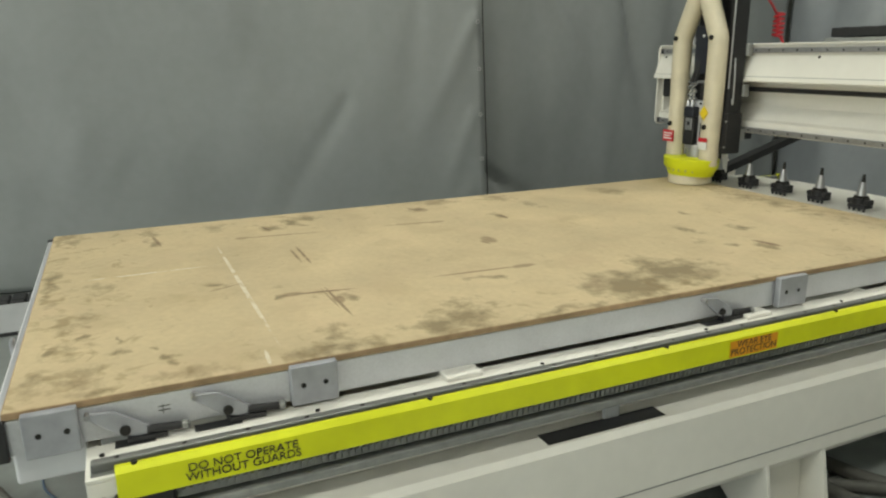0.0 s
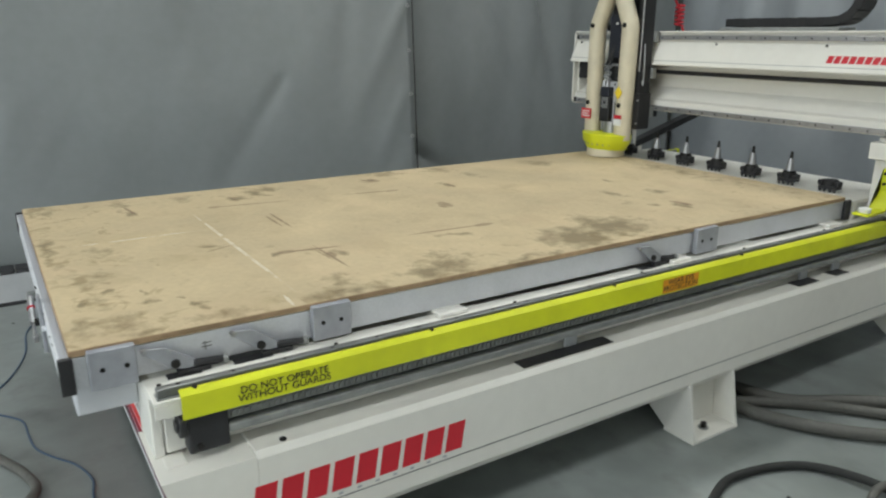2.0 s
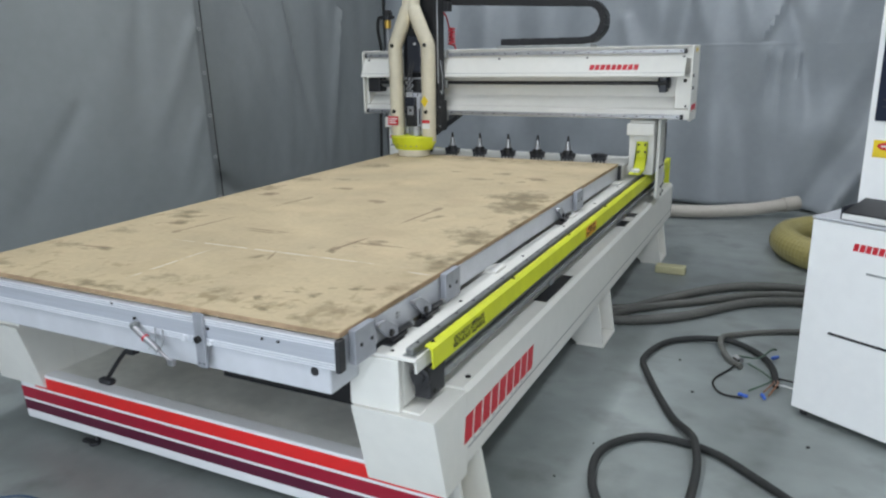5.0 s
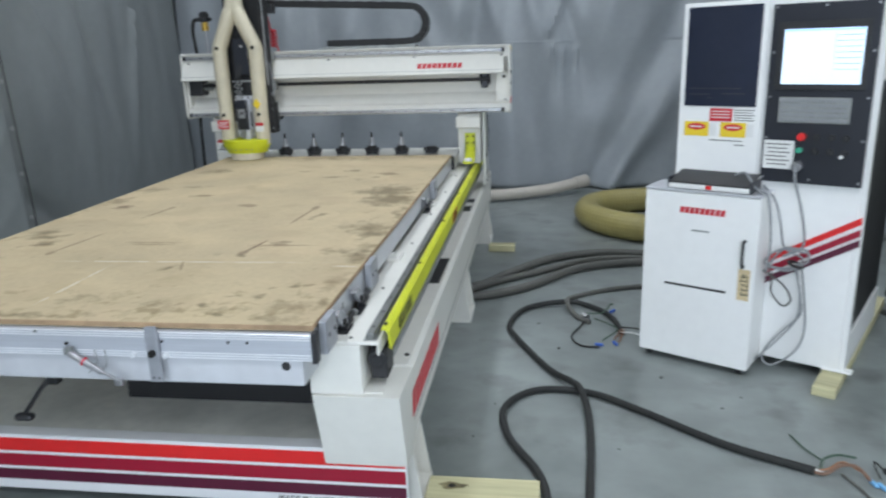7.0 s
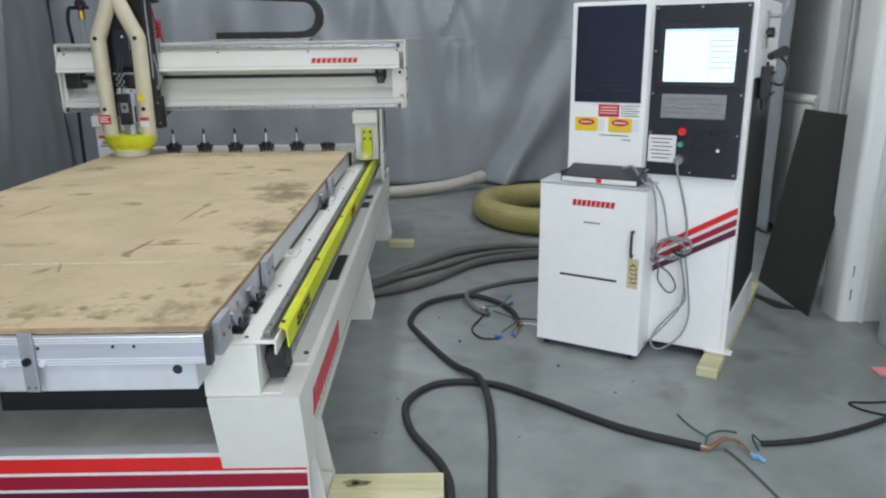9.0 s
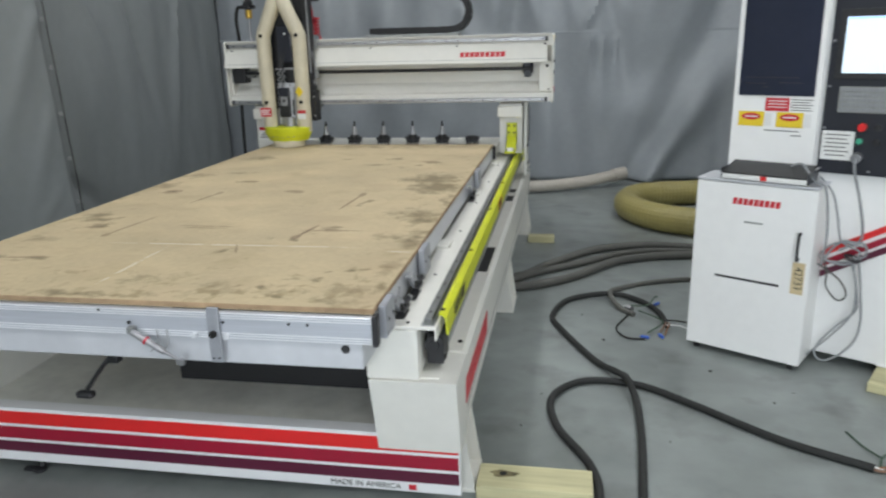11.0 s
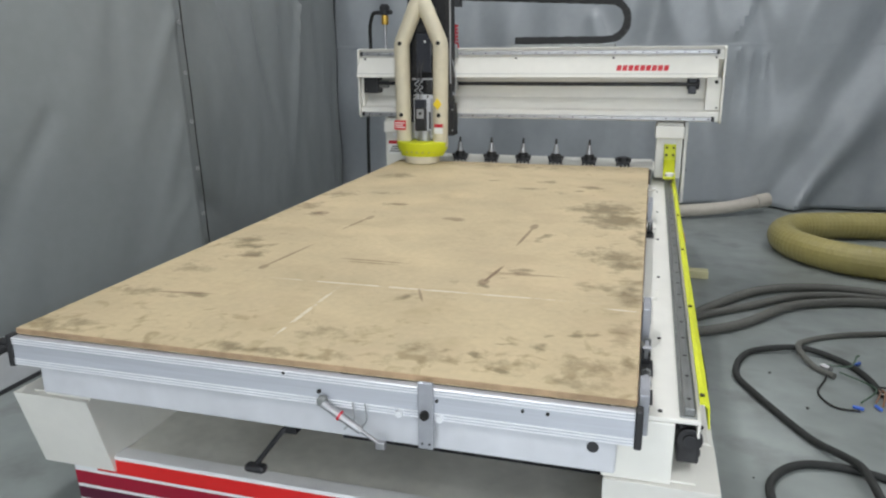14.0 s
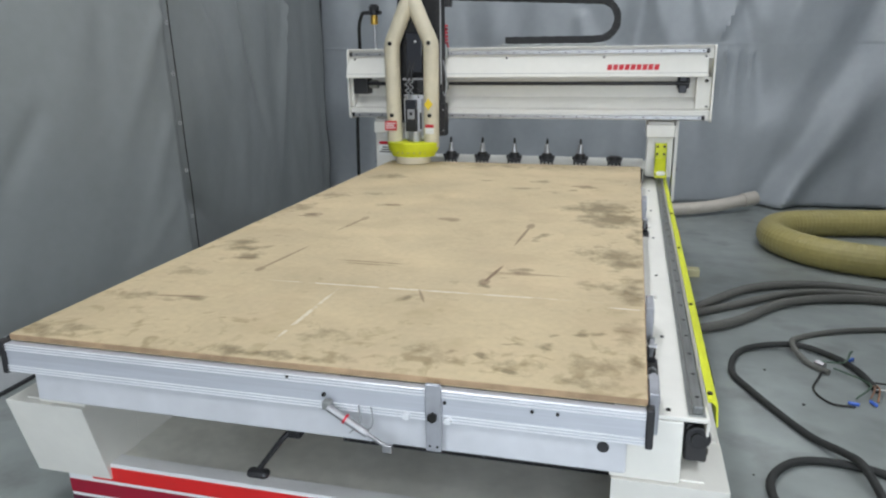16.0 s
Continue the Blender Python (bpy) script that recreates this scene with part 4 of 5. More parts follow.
def gantry_leg(fx, flip):
    prof = rounded(0.02, 0.25, 0.68, 1.018, 0.012)
    leg = part("leg", prism(prof, fx(1.635), fx(1.79), "x", 0.004), WHITE, gantry)
    part("leg_cap", block(fx(1.625), fx(1.795), -0.03, 0.26, 0.925, 1.0, 0.006), WHITE, leg)
    part("gusset", prism([(0.25, 0.94), (0.27, 0.94), (0.46, 0.73), (0.46, 0.7), (0.25, 0.7)], fx(1.77), fx(1.79), "x", 0.003), WHITE, leg)
    part("foot_block", block(fx(1.64), fx(1.79), 0.02, 0.46, 0.674, 0.7, 0.003), WHITE, leg)
    pl = part("outer_plate", prism(rounded(0.07, 0.285, 0.51, 1.018, 0.006), fx(1.8), fx(1.82), "x", 0.002), WHITE, gantry)
    for y, z in ((0.175, 0.578), (0.175, 0.525), (0.25, 0.585), (0.25, 0.535)):
        part("bolt", rod((fx(1.819), y, z), (fx(1.827), y, z), 0.01, sides=14, bevel=0.002), BOLT, pl)
    for y in (0.04, 0.11, 0.2):
        part("bolt", rod((fx(1.819), y if y > 0.07 else 0.085, 0.716), (fx(1.825), y if y > 0.07 else 0.085, 0.716), 0.008, sides=12), BOLT, pl)
    part("wire", tube([(fx(1.823), 0.235, 0.99), (fx(1.826), 0.24, 0.9), (fx(1.826), 0.232, 0.8), (fx(1.823), 0.222, 0.73)], 0.004), BLACK, pl)
    # yellow bumper bracket
    if not flip:
        br = part("bumper_bracket", prism([(0.018, 0.885), (0.018, 0.8), (-0.066, 0.718), (-0.2, 0.714), (-0.2, 0.704), (-0.062, 0.706), (0.012, 0.778), (0.006, 0.79), (0.006, 0.885)], fx(1.685), fx(1.755), "x", 0.001), YELLOW, gantry, "bright yellow folded bumper bracket")
        part("bumper", rod((fx(1.72), -0.165, 0.714), (fx(1.72), -0.165, 0.737), 0.026, sides=24, bevel=0.006), PAPER, br, "white rubber bumper")
        for dx in (1.7, 1.74):
            for z in (0.82, 0.866):
                part("bolt", rod((fx(dx), -0.004, z), (fx(dx), 0.008, z), 0.007, sides=12), BOLT, br)
    part("warning_label", block(fx(1.665), fx(1.75), 0.0185, 0.0205, 0.893, 0.916, 0), PAPER, leg)


gantry_leg(lambda x: x, False)
gantry_leg(lambda x: 1.65 - x, True)
part("danger_label", block(-0.135, -0.035, 0.0175, 0.0195, 0.77, 0.87, 0), PAPER, gantry, "white warning label with a red head")
part("danger_head", block(-0.129, -0.041, 0.0165, 0.0178, 0.842, 0.864, 0), RED, gantry)
for k in range(3):
    part("print_line", block(-0.125 + 0.01 * k, -0.047, 0.0165, 0.0178, 0.788 + 0.016 * k, 0.795 + 0.016 * k, 0), INK, gantry)

# diagonal black strut behind the bed
strut = thing("cable_strut", "black steel strut sloping behind the gantry", "strut")
bm = block(-0.04, 0.04, -0.5, 0.5, -0.02, 0.02, 0.004)
bmesh.ops.transform(bm, matrix=pose(0.0, GY + 0.55, 0.86, 22, 0, -14), verts=bm.verts)
part("bar", bm, BLACK_METAL, strut)
part("bracket", block(0.08, 0.16, GY + 0.2, GY + 0.262, 0.96, 1.08, 0.004), BLACK_METAL, strut)

# ---- spindle head on the gantry ----
SX = 0.176
head = thing("spindle_head", "router spindle between two ivory dust ducts with a yellow skirt", "spindle", at=(SX, GY - 0.18, 0.755))


def h(z):
    return z - 0.755


for side in (-1, 1):
    duct = part("dust_duct", tube([(side * 0.122, 0, h(0.86)), (side * 0.125, 0, h(1.2)), (side * 0.127, 0.0, h(1.44)), (side * 0.124, 0, h(1.5)), (side * 0.1, 0, h(1.56)), (side * 0.035, 0, h(1.71)), (side * 0.012, 0.01, h(1.8)), (side * 0.008, 0.03, h(2.3))], 0.049, sides=24, per=6), DUCT, head, "ivory plastic dust duct", True)
    for z in (1.06, 1.5):
        part("duct_screw", rod((side * 0.125, -0.056, h(z)), (side * 0.125, -0.042, h(z)), 0.013, sides=14, bevel=0.002), BOLT, duct)
red_label = part("duct_label", prism(rounded(-0.172, -0.094, h(0.965), h(1.025), 0.004), -0.0535, -0.046, "y"), RED, head, "red warning label with white print")
for k in range(3):
    part("label_line", block(-0.165, -0.1 - 0.012 * (k % 2), -0.0545, -0.0534, h(0.978) + 0.014 * k, h(0.984) + 0.014 * k, 0), PAPER, red_label)
part("duct_label", block(0.095, 0.152, -0.053, -0.046, h(0.985), h(1.005), 0.002), RED, head, "red warning strip")
part("duct_label", block(0.095, 0.152, -0.0525, -0.046, h(0.945), h(0.982), 0.002), PAPER, head, "white label")
dm = prism([(0.0, 0.036), (0.028, 0.0), (0.0, -0.036), (-0.028, 0.0)], 0, 0.006, "z")
bmesh.ops.transform(dm, matrix=pose(0.118, -0.048, h(1.13), 90, 0, 0), verts=dm.verts)
part("duct_label", dm, LABEL_YELLOW, head, "yellow warning diamond")
# skirt
sk = bmesh.new()
outer, inner = [], []
levels = [(0.8, 0.12), (0.82, 0.128), (0.845, 0.146), (0.888, 0.15), (0.893, 0.138)]
rings = []
for z, r in levels:
    rings.append([sk.verts.new(((r + 0.02 * abs(math.cos(a)) ** 3) * math.cos(a), r * 0.85 * math.sin(a), h(z))) for a in np.linspace(0, 2 * math.pi, 49)[:-1]])
for a, b in zip(rings, rings[1:]):
    for j in range(48):
        sk.faces.new((a[j], a[(j + 1) % 48], b[(j + 1) % 48], b[j]))
sk.faces.new(rings[0][::-1])
sk.faces.new(rings[-1])
skirt_ring = part("dust_skirt", sk, YELLOW, head, "bright yellow moulded dust skirt", True)
part("brush_ring", rod((0, 0, h(0.757)), (0, 0, h(0.801)), 0.112, sides=40, bevel=0.003), DUCT, head, "pale brush ring")
for i in range(9):
    a = radians(205 + i * 16)
    part("skirt_slot", rod((0.134 * math.cos(a), 0.112 * math.sin(a), h(0.825)), (0.142 * math.cos(a), 0.117 * math.sin(a), h(0.845)), 0.004, sides=6), GREY_STEEL, skirt_ring)
# spindle motor and valve between the ducts
part("spindle_nose", rod((0.01, 0.03, h(0.88)), (0.01, 0.03, h(0.96)), 0.055, sides=28, bevel=0.004), STEEL, head, "bright steel spindle nose")
body = part("spindle_motor", block(-0.058, 0.078, 0.0, 0.11, h(0.905), h(1.185), 0.006), ALU, head, "brushed steel spindle body")
part("cooling_slot", block(0.046, 0.058, -0.0015, 0.002, h(0.97), h(1.075), 0), BLACK, body)
part("side_cover", block(0.06, 0.079, -0.01, 0.0, h(0.93), h(1.16), 0.003), STEEL, body)
for bx in (-0.05, 0.04):
    part("body_screw", rod((bx, -0.004, h(1.172)), (bx, 0.001, h(1.172)), 0.006, sides=12), BOLT, body)
part("drain_knob", rod((0.022, -0.02, h(0.938)), (0.022, 0.0, h(0.938)), 0.014, sides=16, bevel=0.003), BLACK, body)
for bx in (-0.03, -0.012, 0.006):
    part("collet_bar", block(bx - 0.005, bx + 0.005, -0.022, -0.004, h(0.905), h(0.958), 0.002), STEEL, body)
valve = part("valve_block", block(-0.041, 0.034, -0.034, 0.0, h(0.957), h(1.1), 0.006), BLACK_METAL, head, "black valve block")
part("valve_head", block(-0.04, 0.033, -0.04, 0.0, h(1.1), h(1.156), 0.006), PANEL_DARK, valve)
part("valve_plate", block(-0.026, 0.022, -0.037, -0.033, h(1.035), h(1.098), 0.003), STEEL, valve, "small steel rating plate")
part("valve_window", block(-0.01, 0.008, -0.0385, -0.0365, h(1.06), h(1.078), 0), BLACK, valve)
for x in (-0.03, -0.002):
    part("fitting", rod((x, -0.018, h(1.156)), (x, -0.018, h(1.19)), 0.011, sides=6), STEEL, valve)
    turns = [Vector((x + 0.011 * math.cos(a), -0.012 + 0.011 * math.sin(a), h(1.19) + 0.0062 * a)) for a in np.linspace(0, 2 * math.pi * 2.4, 36)]
    part("coiled_tube", tube(turns, 0.004, sides=6, smooth_path=False), WIRE_GREY, valve, "clear coiled air tube")
    part("air_hose", tube([(x, -0.012, h(1.28)), (x * 0.7 + 0.004, 0.0, h(1.34)), (x + 0.02, 0.01, h(1.42)), (x + 0.012, 0.03, h(1.56))], 0.008), BLACK, head)
part("top_bracket", block(-0.062, 0.076, -0.004, 0.06, h(1.275), h(1.288), 0.002), STEEL, head, "bright steel bracket")
part("connector_box", block(0.036, 0.074, -0.008, 0.05, h(1.195), h(1.274), 0.004), BLACK, head)
cover_box = part("motor_housing", block(-0.035, 0.066, 0.0, 0.12, h(1.32), h(1.56), 0.006), PANEL_DARK, head, "dark motor housing with a bright edge")
part("housing_edge", block(0.0665, 0.0695, -0.004, 0.02, h(1.43), h(1.55), 0), STEEL, cover_box)
part("cap_screw", rod((0.026, -0.006, h(1.51)), (0.026, 0.001, h(1.51)), 0.007, sides=12), PAPER, cover_box)
part("head_core", block(-0.072, 0.072, 0.06, 0.1, h(1.1), h(1.72), 0.004), CHAIN, head, "black back plate of the head")
part("motor_cap", block(-0.05, 0.045, 0.03, 0.11, h(1.56), h(1.9), 0.006), BLACK_METAL, head)
part("carriage_plate", block(-0.12, 0.17, 0.1, 0.125, h(1.0), h(2.1), 0.006), BLACK_METAL, head, "black carriage plate")
tower = part("side_tower", block(0.15, 0.186, 0.04, 0.128, h(1.02), h(2.1), 0.005), CHAIN, head, "black side tower of the head")
part("tower_rail", block(0.176, 0.185, 0.034, 0.04, h(1.25), h(2.0), 0.002), STEEL, tower, "bright guide strip")
part("tower_foot", block(0.15, 0.202, 0.03, 0.128, h(0.925), h(1.13), 0.005), CHAIN, tower)
for bz in (0.96, 1.09):
    part("tower_bolt", rod((0.194, 0.025, h(bz)), (0.194, 0.031, h(bz)), 0.005, sides=10), STEEL, tower)
for z in (1.02, 1.24, 1.44):
    part("guide_truck", block(-0.08, 0.2, 0.125, 0.16, h(z) - 0.03, h(z) + 0.03, 0.004), GREY_STEEL, head)
part("loop_wire", tube([(0.187, 0.06, h(1.4)), (0.212, 0.04, h(1.3)), (0.205, 0.05, h(1.18)), (0.187, 0.06, h(1.2))], 0.004), WIRE_GREY, head)
part("arm_bracket", block(0.1, 0.22, 0.125, 0.19, h(1.72), h(1.78), 0.004), BLACK, head, "black arm that carries the coiled air line")
coil = [Vector((0.105 + 0.022 * math.cos(a), 0.42 + 0.026 * math.sin(a), h(1.5) + 0.0036 * a)) for a in np.linspace(0, 2 * math.pi * 5.5, 110)]
part("coiled_air_line", tube([Vector((0.13, 0.14, h(1.76))), Vector((0.12, 0.3, h(1.7)))] + coil[::-1] + [Vector((0.13, 0.45, h(1.46)))], 0.006, sides=8, per=2), RED, head, "red coiled air line")
# air regulator to the left of the head
reg = thing("air_regulator", "brass and black air regulator on the gantry top", "regulator", at=(-0.155, GY + 0.08, 1.47))
part("stem", rod((0, 0, 0), (0, 0, 0.16), 0.01, sides=14), STEEL, reg)
part("bowl", rod((0, 0, 0.155), (0, 0, 0.215), 0.024, sides=20, bevel=0.006), GOLD, reg, "brass bowl")
part("knob", rod((0, 0, 0.215), (0, 0, 0.285), 0.026, sides=20, bevel=0.005), BLACK, reg)
part("tee", rod((-0.06, 0, 0.232), (0.05, 0, 0.232), 0.013, sides=14), BLACK_METAL, reg)
part("valve_body", block(-0.03, 0.03, -0.025, 0.025, 0.24, 0.275, 0.008), BLACK, reg)
part("gauge", rod((0.02, -0.03, 0.262), (0.02, -0.02, 0.262), 0.02, sides=20, bevel=0.002), BLACK_METAL, reg)
part("drain", rod((0, 0, 0.135), (0, 0, 0.156), 0.008, sides=12), GOLD, reg)
part("hose", tube([(-0.05, 0, 0.232), (-0.095, 0.03, 0.225), (-0.15, 0.11, 0.15), (-0.19, 0.21, 0.04), (-0.225, 0.29, -0.08), (-0.265, 0.3, -0.5), (-0.275, 0.3, -1.1), (-0.3, 0.35, -1.458)], 0.012, sides=12), RUBBER, reg, "black air hose down to the floor", True)

# ---- cable chain over the gantry ----
chain = thing("cable_chain", "black plastic cable chain looping above the gantry", "cable chain", at=(0, GY + 0.14, 1.472))
path = [(0.725 + 0.045 * i, 0.04) for i in range(13)]
for i in range(1, 9):
    a = radians(-90 + i * 20)
    path.append((1.3 + 0.118 * math.cos(a), 0.158 + 0.118 * math.sin(a)))
path += [(1.3 - 0.045 * (i + 1), 0.276 + 0.0022 * i) for i in range(24)]
for i in range(len(path) - 1):
    (x0, z0), (x1, z1) = path[i], path[i + 1]
    a = math.atan2(z1 - z0, x1 - x0)
    d = math.hypot(x1 - x0, z1 - z0)
    if i == 0:
        link = block(-0.52 * 0.045, 0.52 * 0.045, -0.06, 0.06, -0.022, 0.022, 0.004)
        link_ob = part("link", link, CHAIN, chain)
        link_mesh = link_ob.data
    else:
        link_ob = new("link", link_mesh)
        link_ob.parent = chain
    link_ob.matrix_basis = Matrix.Translation(((x0 + x1) / 2, 0, (z0 + z1) / 2)) @ Matrix.Rotation(-a, 4, "Y") @ Matrix.Diagonal((d / 0.045 * 1.02, 1, 1 if i % 2 else 0.92, 1))
part("chain_tray", block(0.7, 1.35, -0.075, 0.075, 0.0, 0.016, 0.002), GREY_STEEL, chain)
part("chain_mount", block(0.16, 0.24, -0.07, 0.07, 0.26, 0.33, 0.004), BLACK_METAL, chain)

# ---- control cabinet on its skids ----
CT = math.degrees(math.atan2(-0.505, 0.863))
cab = thing("control_cabinet", "tall white control cabinet with a screen, keyboard and buttons", "control cabinet", at=(3.514, 1.321, 0.045), turn=CT)
CW, CD, CH = 0.785, 0.84, 1.57


def cf(u, z):
    """A point on the cabinet's face: u from its right edge, z from the floor."""
    return u, z - 0.045


shell = part("shell", block(-CW, -0.02, 0.004, CD, 0, CH, 0.006), CABINET_WHITE, cab)
part("side_frame", block(-0.02, 0.0, 0.004, 0.06, 0, CH, 0.003), CABINET_WHITE, cab)
part("side_frame", block(-0.02, 0.0, 0.06, CD, CH - 0.33, CH, 0.003), CABINET_WHITE, cab)
part("side_panel", block(-0.02, -0.006, 0.06, CD - 0.02, 0.17, CH - 0.34, 0.003), BLACK_METAL, cab, "black side panel")
part("side_sill", block(-0.02, 0.0, 0.06, CD, 0.0, 0.16, 0.003), CABINET_WHITE, cab)


def on_face(name, u0, u1, z0, z1, n0, n1, mat, parent, label="", bevel=0.002):
    return part(name, block(u0, u1, -n1, -n0, z0 - 0.045, z1 - 0.045, bevel), mat, parent, label)


left_door = on_face("left_door", -CW, -0.43, 0.85, 1.612, -0.004, 0.012, CABINET_WHITE, cab)
dark = on_face("drive_panel", -0.762, -0.452, 1.175, 1.597, 0.012, 0.018, GLASS_DARK, cab, "dark smoked panel with faint slots")
for u0, u1, z in ((-0.74, -0.65, 1.225), (-0.6, -0.5, 1.228), (-0.66, -0.64, 1.21), (-0.74, -0.52, 1.25)):
    on_face("slot_line", u0, u1, z, z + 0.004, 0.018, 0.0188, PANEL_DARK, dark, bevel=0)
right_door = on_face("console", -0.412, -0.022, 0.862, 1.59, -0.004, 0.016, PANEL_DARK, cab, "dark grey operator console")
for u in (-0.4, -0.217, -0.034):
    for z in (0.88, 1.05, 1.22, 1.4, 1.578):
        if u != -0.217 or z in (0.88, 1.578):
            part("screw", rod((u, -0.019, z - 0.045), (u, -0.015, z - 0.045), 0.005, sides=10), STEEL, right_door)
bezel = on_face("screen_bezel", -0.385, -0.05, 1.25, 1.52, 0.016, 0.024, BLACK, cab, "black screen surround")
screen = on_face("screen", -0.36, -0.068, 1.273, 1.49, 0.024, 0.0255, SCREEN, cab, "lit pale computer screen")
on_face("title_bar", -0.358, -0.07, 1.481, 1.488, 0.0255, 0.0262, PALE_BLUE, screen, bevel=0)
for i in range(7):
    on_face("screen_line", -0.165, -0.075, 1.462 - 0.022 * i, 1.4645 - 0.022 * i, 0.0255, 0.0262, WIRE_GREY, screen, bevel=0)
on_face("screen_rule", -0.172, -0.1705, 1.3, 1.475, 0.0255, 0.0262, WIRE_GREY, screen, bevel=0)
keys = on_face("keyboard", -0.36, -0.09, 1.115, 1.22, 0.016, 0.022, GREY_STEEL, cab, "grey membrane keyboard")
key_mesh = None
for r in range(5):
    for c in range(13):
        if key_mesh is None:
            k = on_face("key", -0.353, -0.336, 1.2, 1.215, 0.022, 0.026, WIRE_GREY, keys, bevel=0.002)
            key_mesh = k.data
        else:
            k = new("key", key_mesh)
            k.parent = keys
            k.matrix_basis = Matrix.Translation((0.0196 * c + 0.004 * (r % 2), 0, -0.0198 * r))


def button(u, z, r, mat, label="", deep=0.02):
    p = part("button", rod((u, -0.016, z - 0.045), (u, -0.016 - deep, z - 0.045), r, sides=20, bevel=0.002), mat, cab, label)
    part("button_ring", rod((u, -0.016, z - 0.045), (u, -0.02, z - 0.045), r * 1.3, sides=20), BLACK, p)


button(-0.257, 1.06, 0.016, RED_BRIGHT, "red mushroom stop button", 0.035)
GREEN = material("green_button", (0.05, 0.4, 0.25), 0.4)
button(-0.263, 1.003, 0.012, GREEN, "green start button")
for u in (-0.203, -0.147, -0.095):
    button(u, 1.058, 0.011, BLACK)
    button(u, 1.0, 0.011, BLACK)
button(-0.105, 0.985, 0.008, PAPER)
sheet = on_face("note", -0.405, -0.283, 0.92, 1.04, 0.018, 0.0195, PAPER, cab, "white handwritten note taped to the console")
for i in range(6):
    on_face("note_line", -0.395 + 0.004 * (i % 3), -0.3 - 0.012 * (i % 2), 1.022 - 0.017 * i, 1.026 - 0.017 * i, 0.0195, 0.02, INK, sheet, bevel=0)
rl = on_face("warning_label", -0.645, -0.548, 1.11, 1.166, 0.012, 0.0135, RED, cab, "red warning label")
for i in range(3):
    on_face("label_line", -0.635, -0.558, 1.125 + 0.013 * i, 1.129 + 0.013 * i, 0.0135, 0.0142, PAPER, rl, bevel=0)
for i in range(5):
    on_face("written_line", -0.54, -0.455 - 0.01 * (i % 2), 1.158 - 0.011 * i, 1.1615 - 0.011 * i, 0.012, 0.0126, INK, cab, bevel=0)
for u in (-0.755, -0.595):
    yl = on_face("hazard_label", u, u + 0.108, 1.042, 1.106, 0.012, 0.0135, LABEL_YELLOW, cab, "yellow hazard label with a red oval")
    ov = prism([(0.04 * math.cos(a), 0.015 * math.sin(a)) for a in np.linspace(0, 2 * math.pi, 25)[:-1]], 0, 0.001, "z")
    bmesh.ops.transform(ov, matrix=pose(u + 0.054, -0.0135, 1.084 - 0.045, 90, 0, 0), verts=ov.verts)
    part("oval", ov, RED, yl)
    on_face("oval_bar", u + 0.028, u + 0.08, 1.081, 1.087, 0.0145, 0.0152, PAPER, yl, bevel=0)
    on_face("white_tag", u + 0.11, u + 0.14, 1.045, 1.1, 0.012, 0.0132, PAPER, yl, bevel=0)
on_face("written_line", -0.64, -0.5, 1.024, 1.028, 0.012, 0.0126, INK, cab, bevel=0)
on_face("written_line", -0.53, -0.49, 1.006, 1.01, 0.012, 0.0126, INK, cab, bevel=0)
# slanting painted stripes on the lower door
for mat, z in ((RED_BRIGHT, 0.74), (RED_MID, 0.69), (RED_DARK, 0.645)):
    st = prism([(-0.003, z - 0.045), (-0.003, z - 0.075), (-0.42, z - 0.335), (-0.42, z - 0.305)], -0.0012, 0.0035, "y")
    part("stripe", st, mat, cab, "slanting painted stripe")
# plug and lead on the console
part("plug", rod((-0.263, -0.016, 0.895), (-0.263, -0.06, 0.89), 0.02, sides=18, bevel=0.003), STEEL, cab, "metal plug in the console")
part("lead", tube([(-0.263, -0.06, 0.89), (-0.255, -0.08, 0.84), (-0.225, -0.06, 0.72), (-0.205, -0.04, 0.6), (-0.215, -0.03, 0.54), (-0.28, -0.03, 0.53), (-0.33, -0.04, 0.45), (-0.25, -0.045, 0.45), (-0.18, -0.04, 0.49), (-0.2, -0.04, 0.54), (-0.28, -0.05, 0.5)], 0.0055, sides=8), WIRE_GREY, cab, "grey lead")
part("lead", tube([(-0.39, -0.03, 0.8), (-0.33, -0.05, 0.74), (-0.3, -0.05, 0.64), (-0.275, -0.05, 0.54), (-0.2, -0.05, 0.5), (-0.25, -0.055, 0.44), (-0.35, -0.05, 0.46), (-0.29, -0.05, 0.53), (-0.19, -0.055, 0.53)], 0.0045, sides=8), WIRE_GREY, cab, "grey lead")
part("loose_lead", tube([(-0.22, -0.045, 0.48), (-0.215, -0.04, 0.42), (-0.195, -0.035, 0.32), (-0.19, -0.035, 0.24), (-0.25, -0.04, 0.16), (-0.31, -0.05, 0.07), (-0.32, -0.06, 0.01), (-0.27, -0.07, 0.0), (-0.19, -0.05, 0.08), (-0.165, -0.04, 0.18), (-0.18, -0.04, 0.33), (-0.2, -0.05, 0.46)], 0.0045, sides=7), WIRE_GREY, cab, "bundled grey lead")
part("loose_lead", tube([(-0.23, -0.05, 0.46), (-0.2, -0.045, 0.36), (-0.2, -0.04, 0.23), (-0.255, -0.045, 0.13), (-0.33, -0.055, 0.03), (-0.36, -0.08, 0.0)], 0.004, sides=7), WIRE_GREY, cab, "bundled grey lead")
part("loose_lead", tube([(-0.34, -0.05, 0.47), (-0.315, -0.055, 0.4), (-0.31, -0.055, 0.33), (-0.26, -0.06, 0.28), (-0.23, -0.055, 0.31), (-0.265, -0.05, 0.37), (-0.36, -0.05, 0.43)], 0.004, sides=7), RUBBER_GREY, cab, "bundled grey lead")
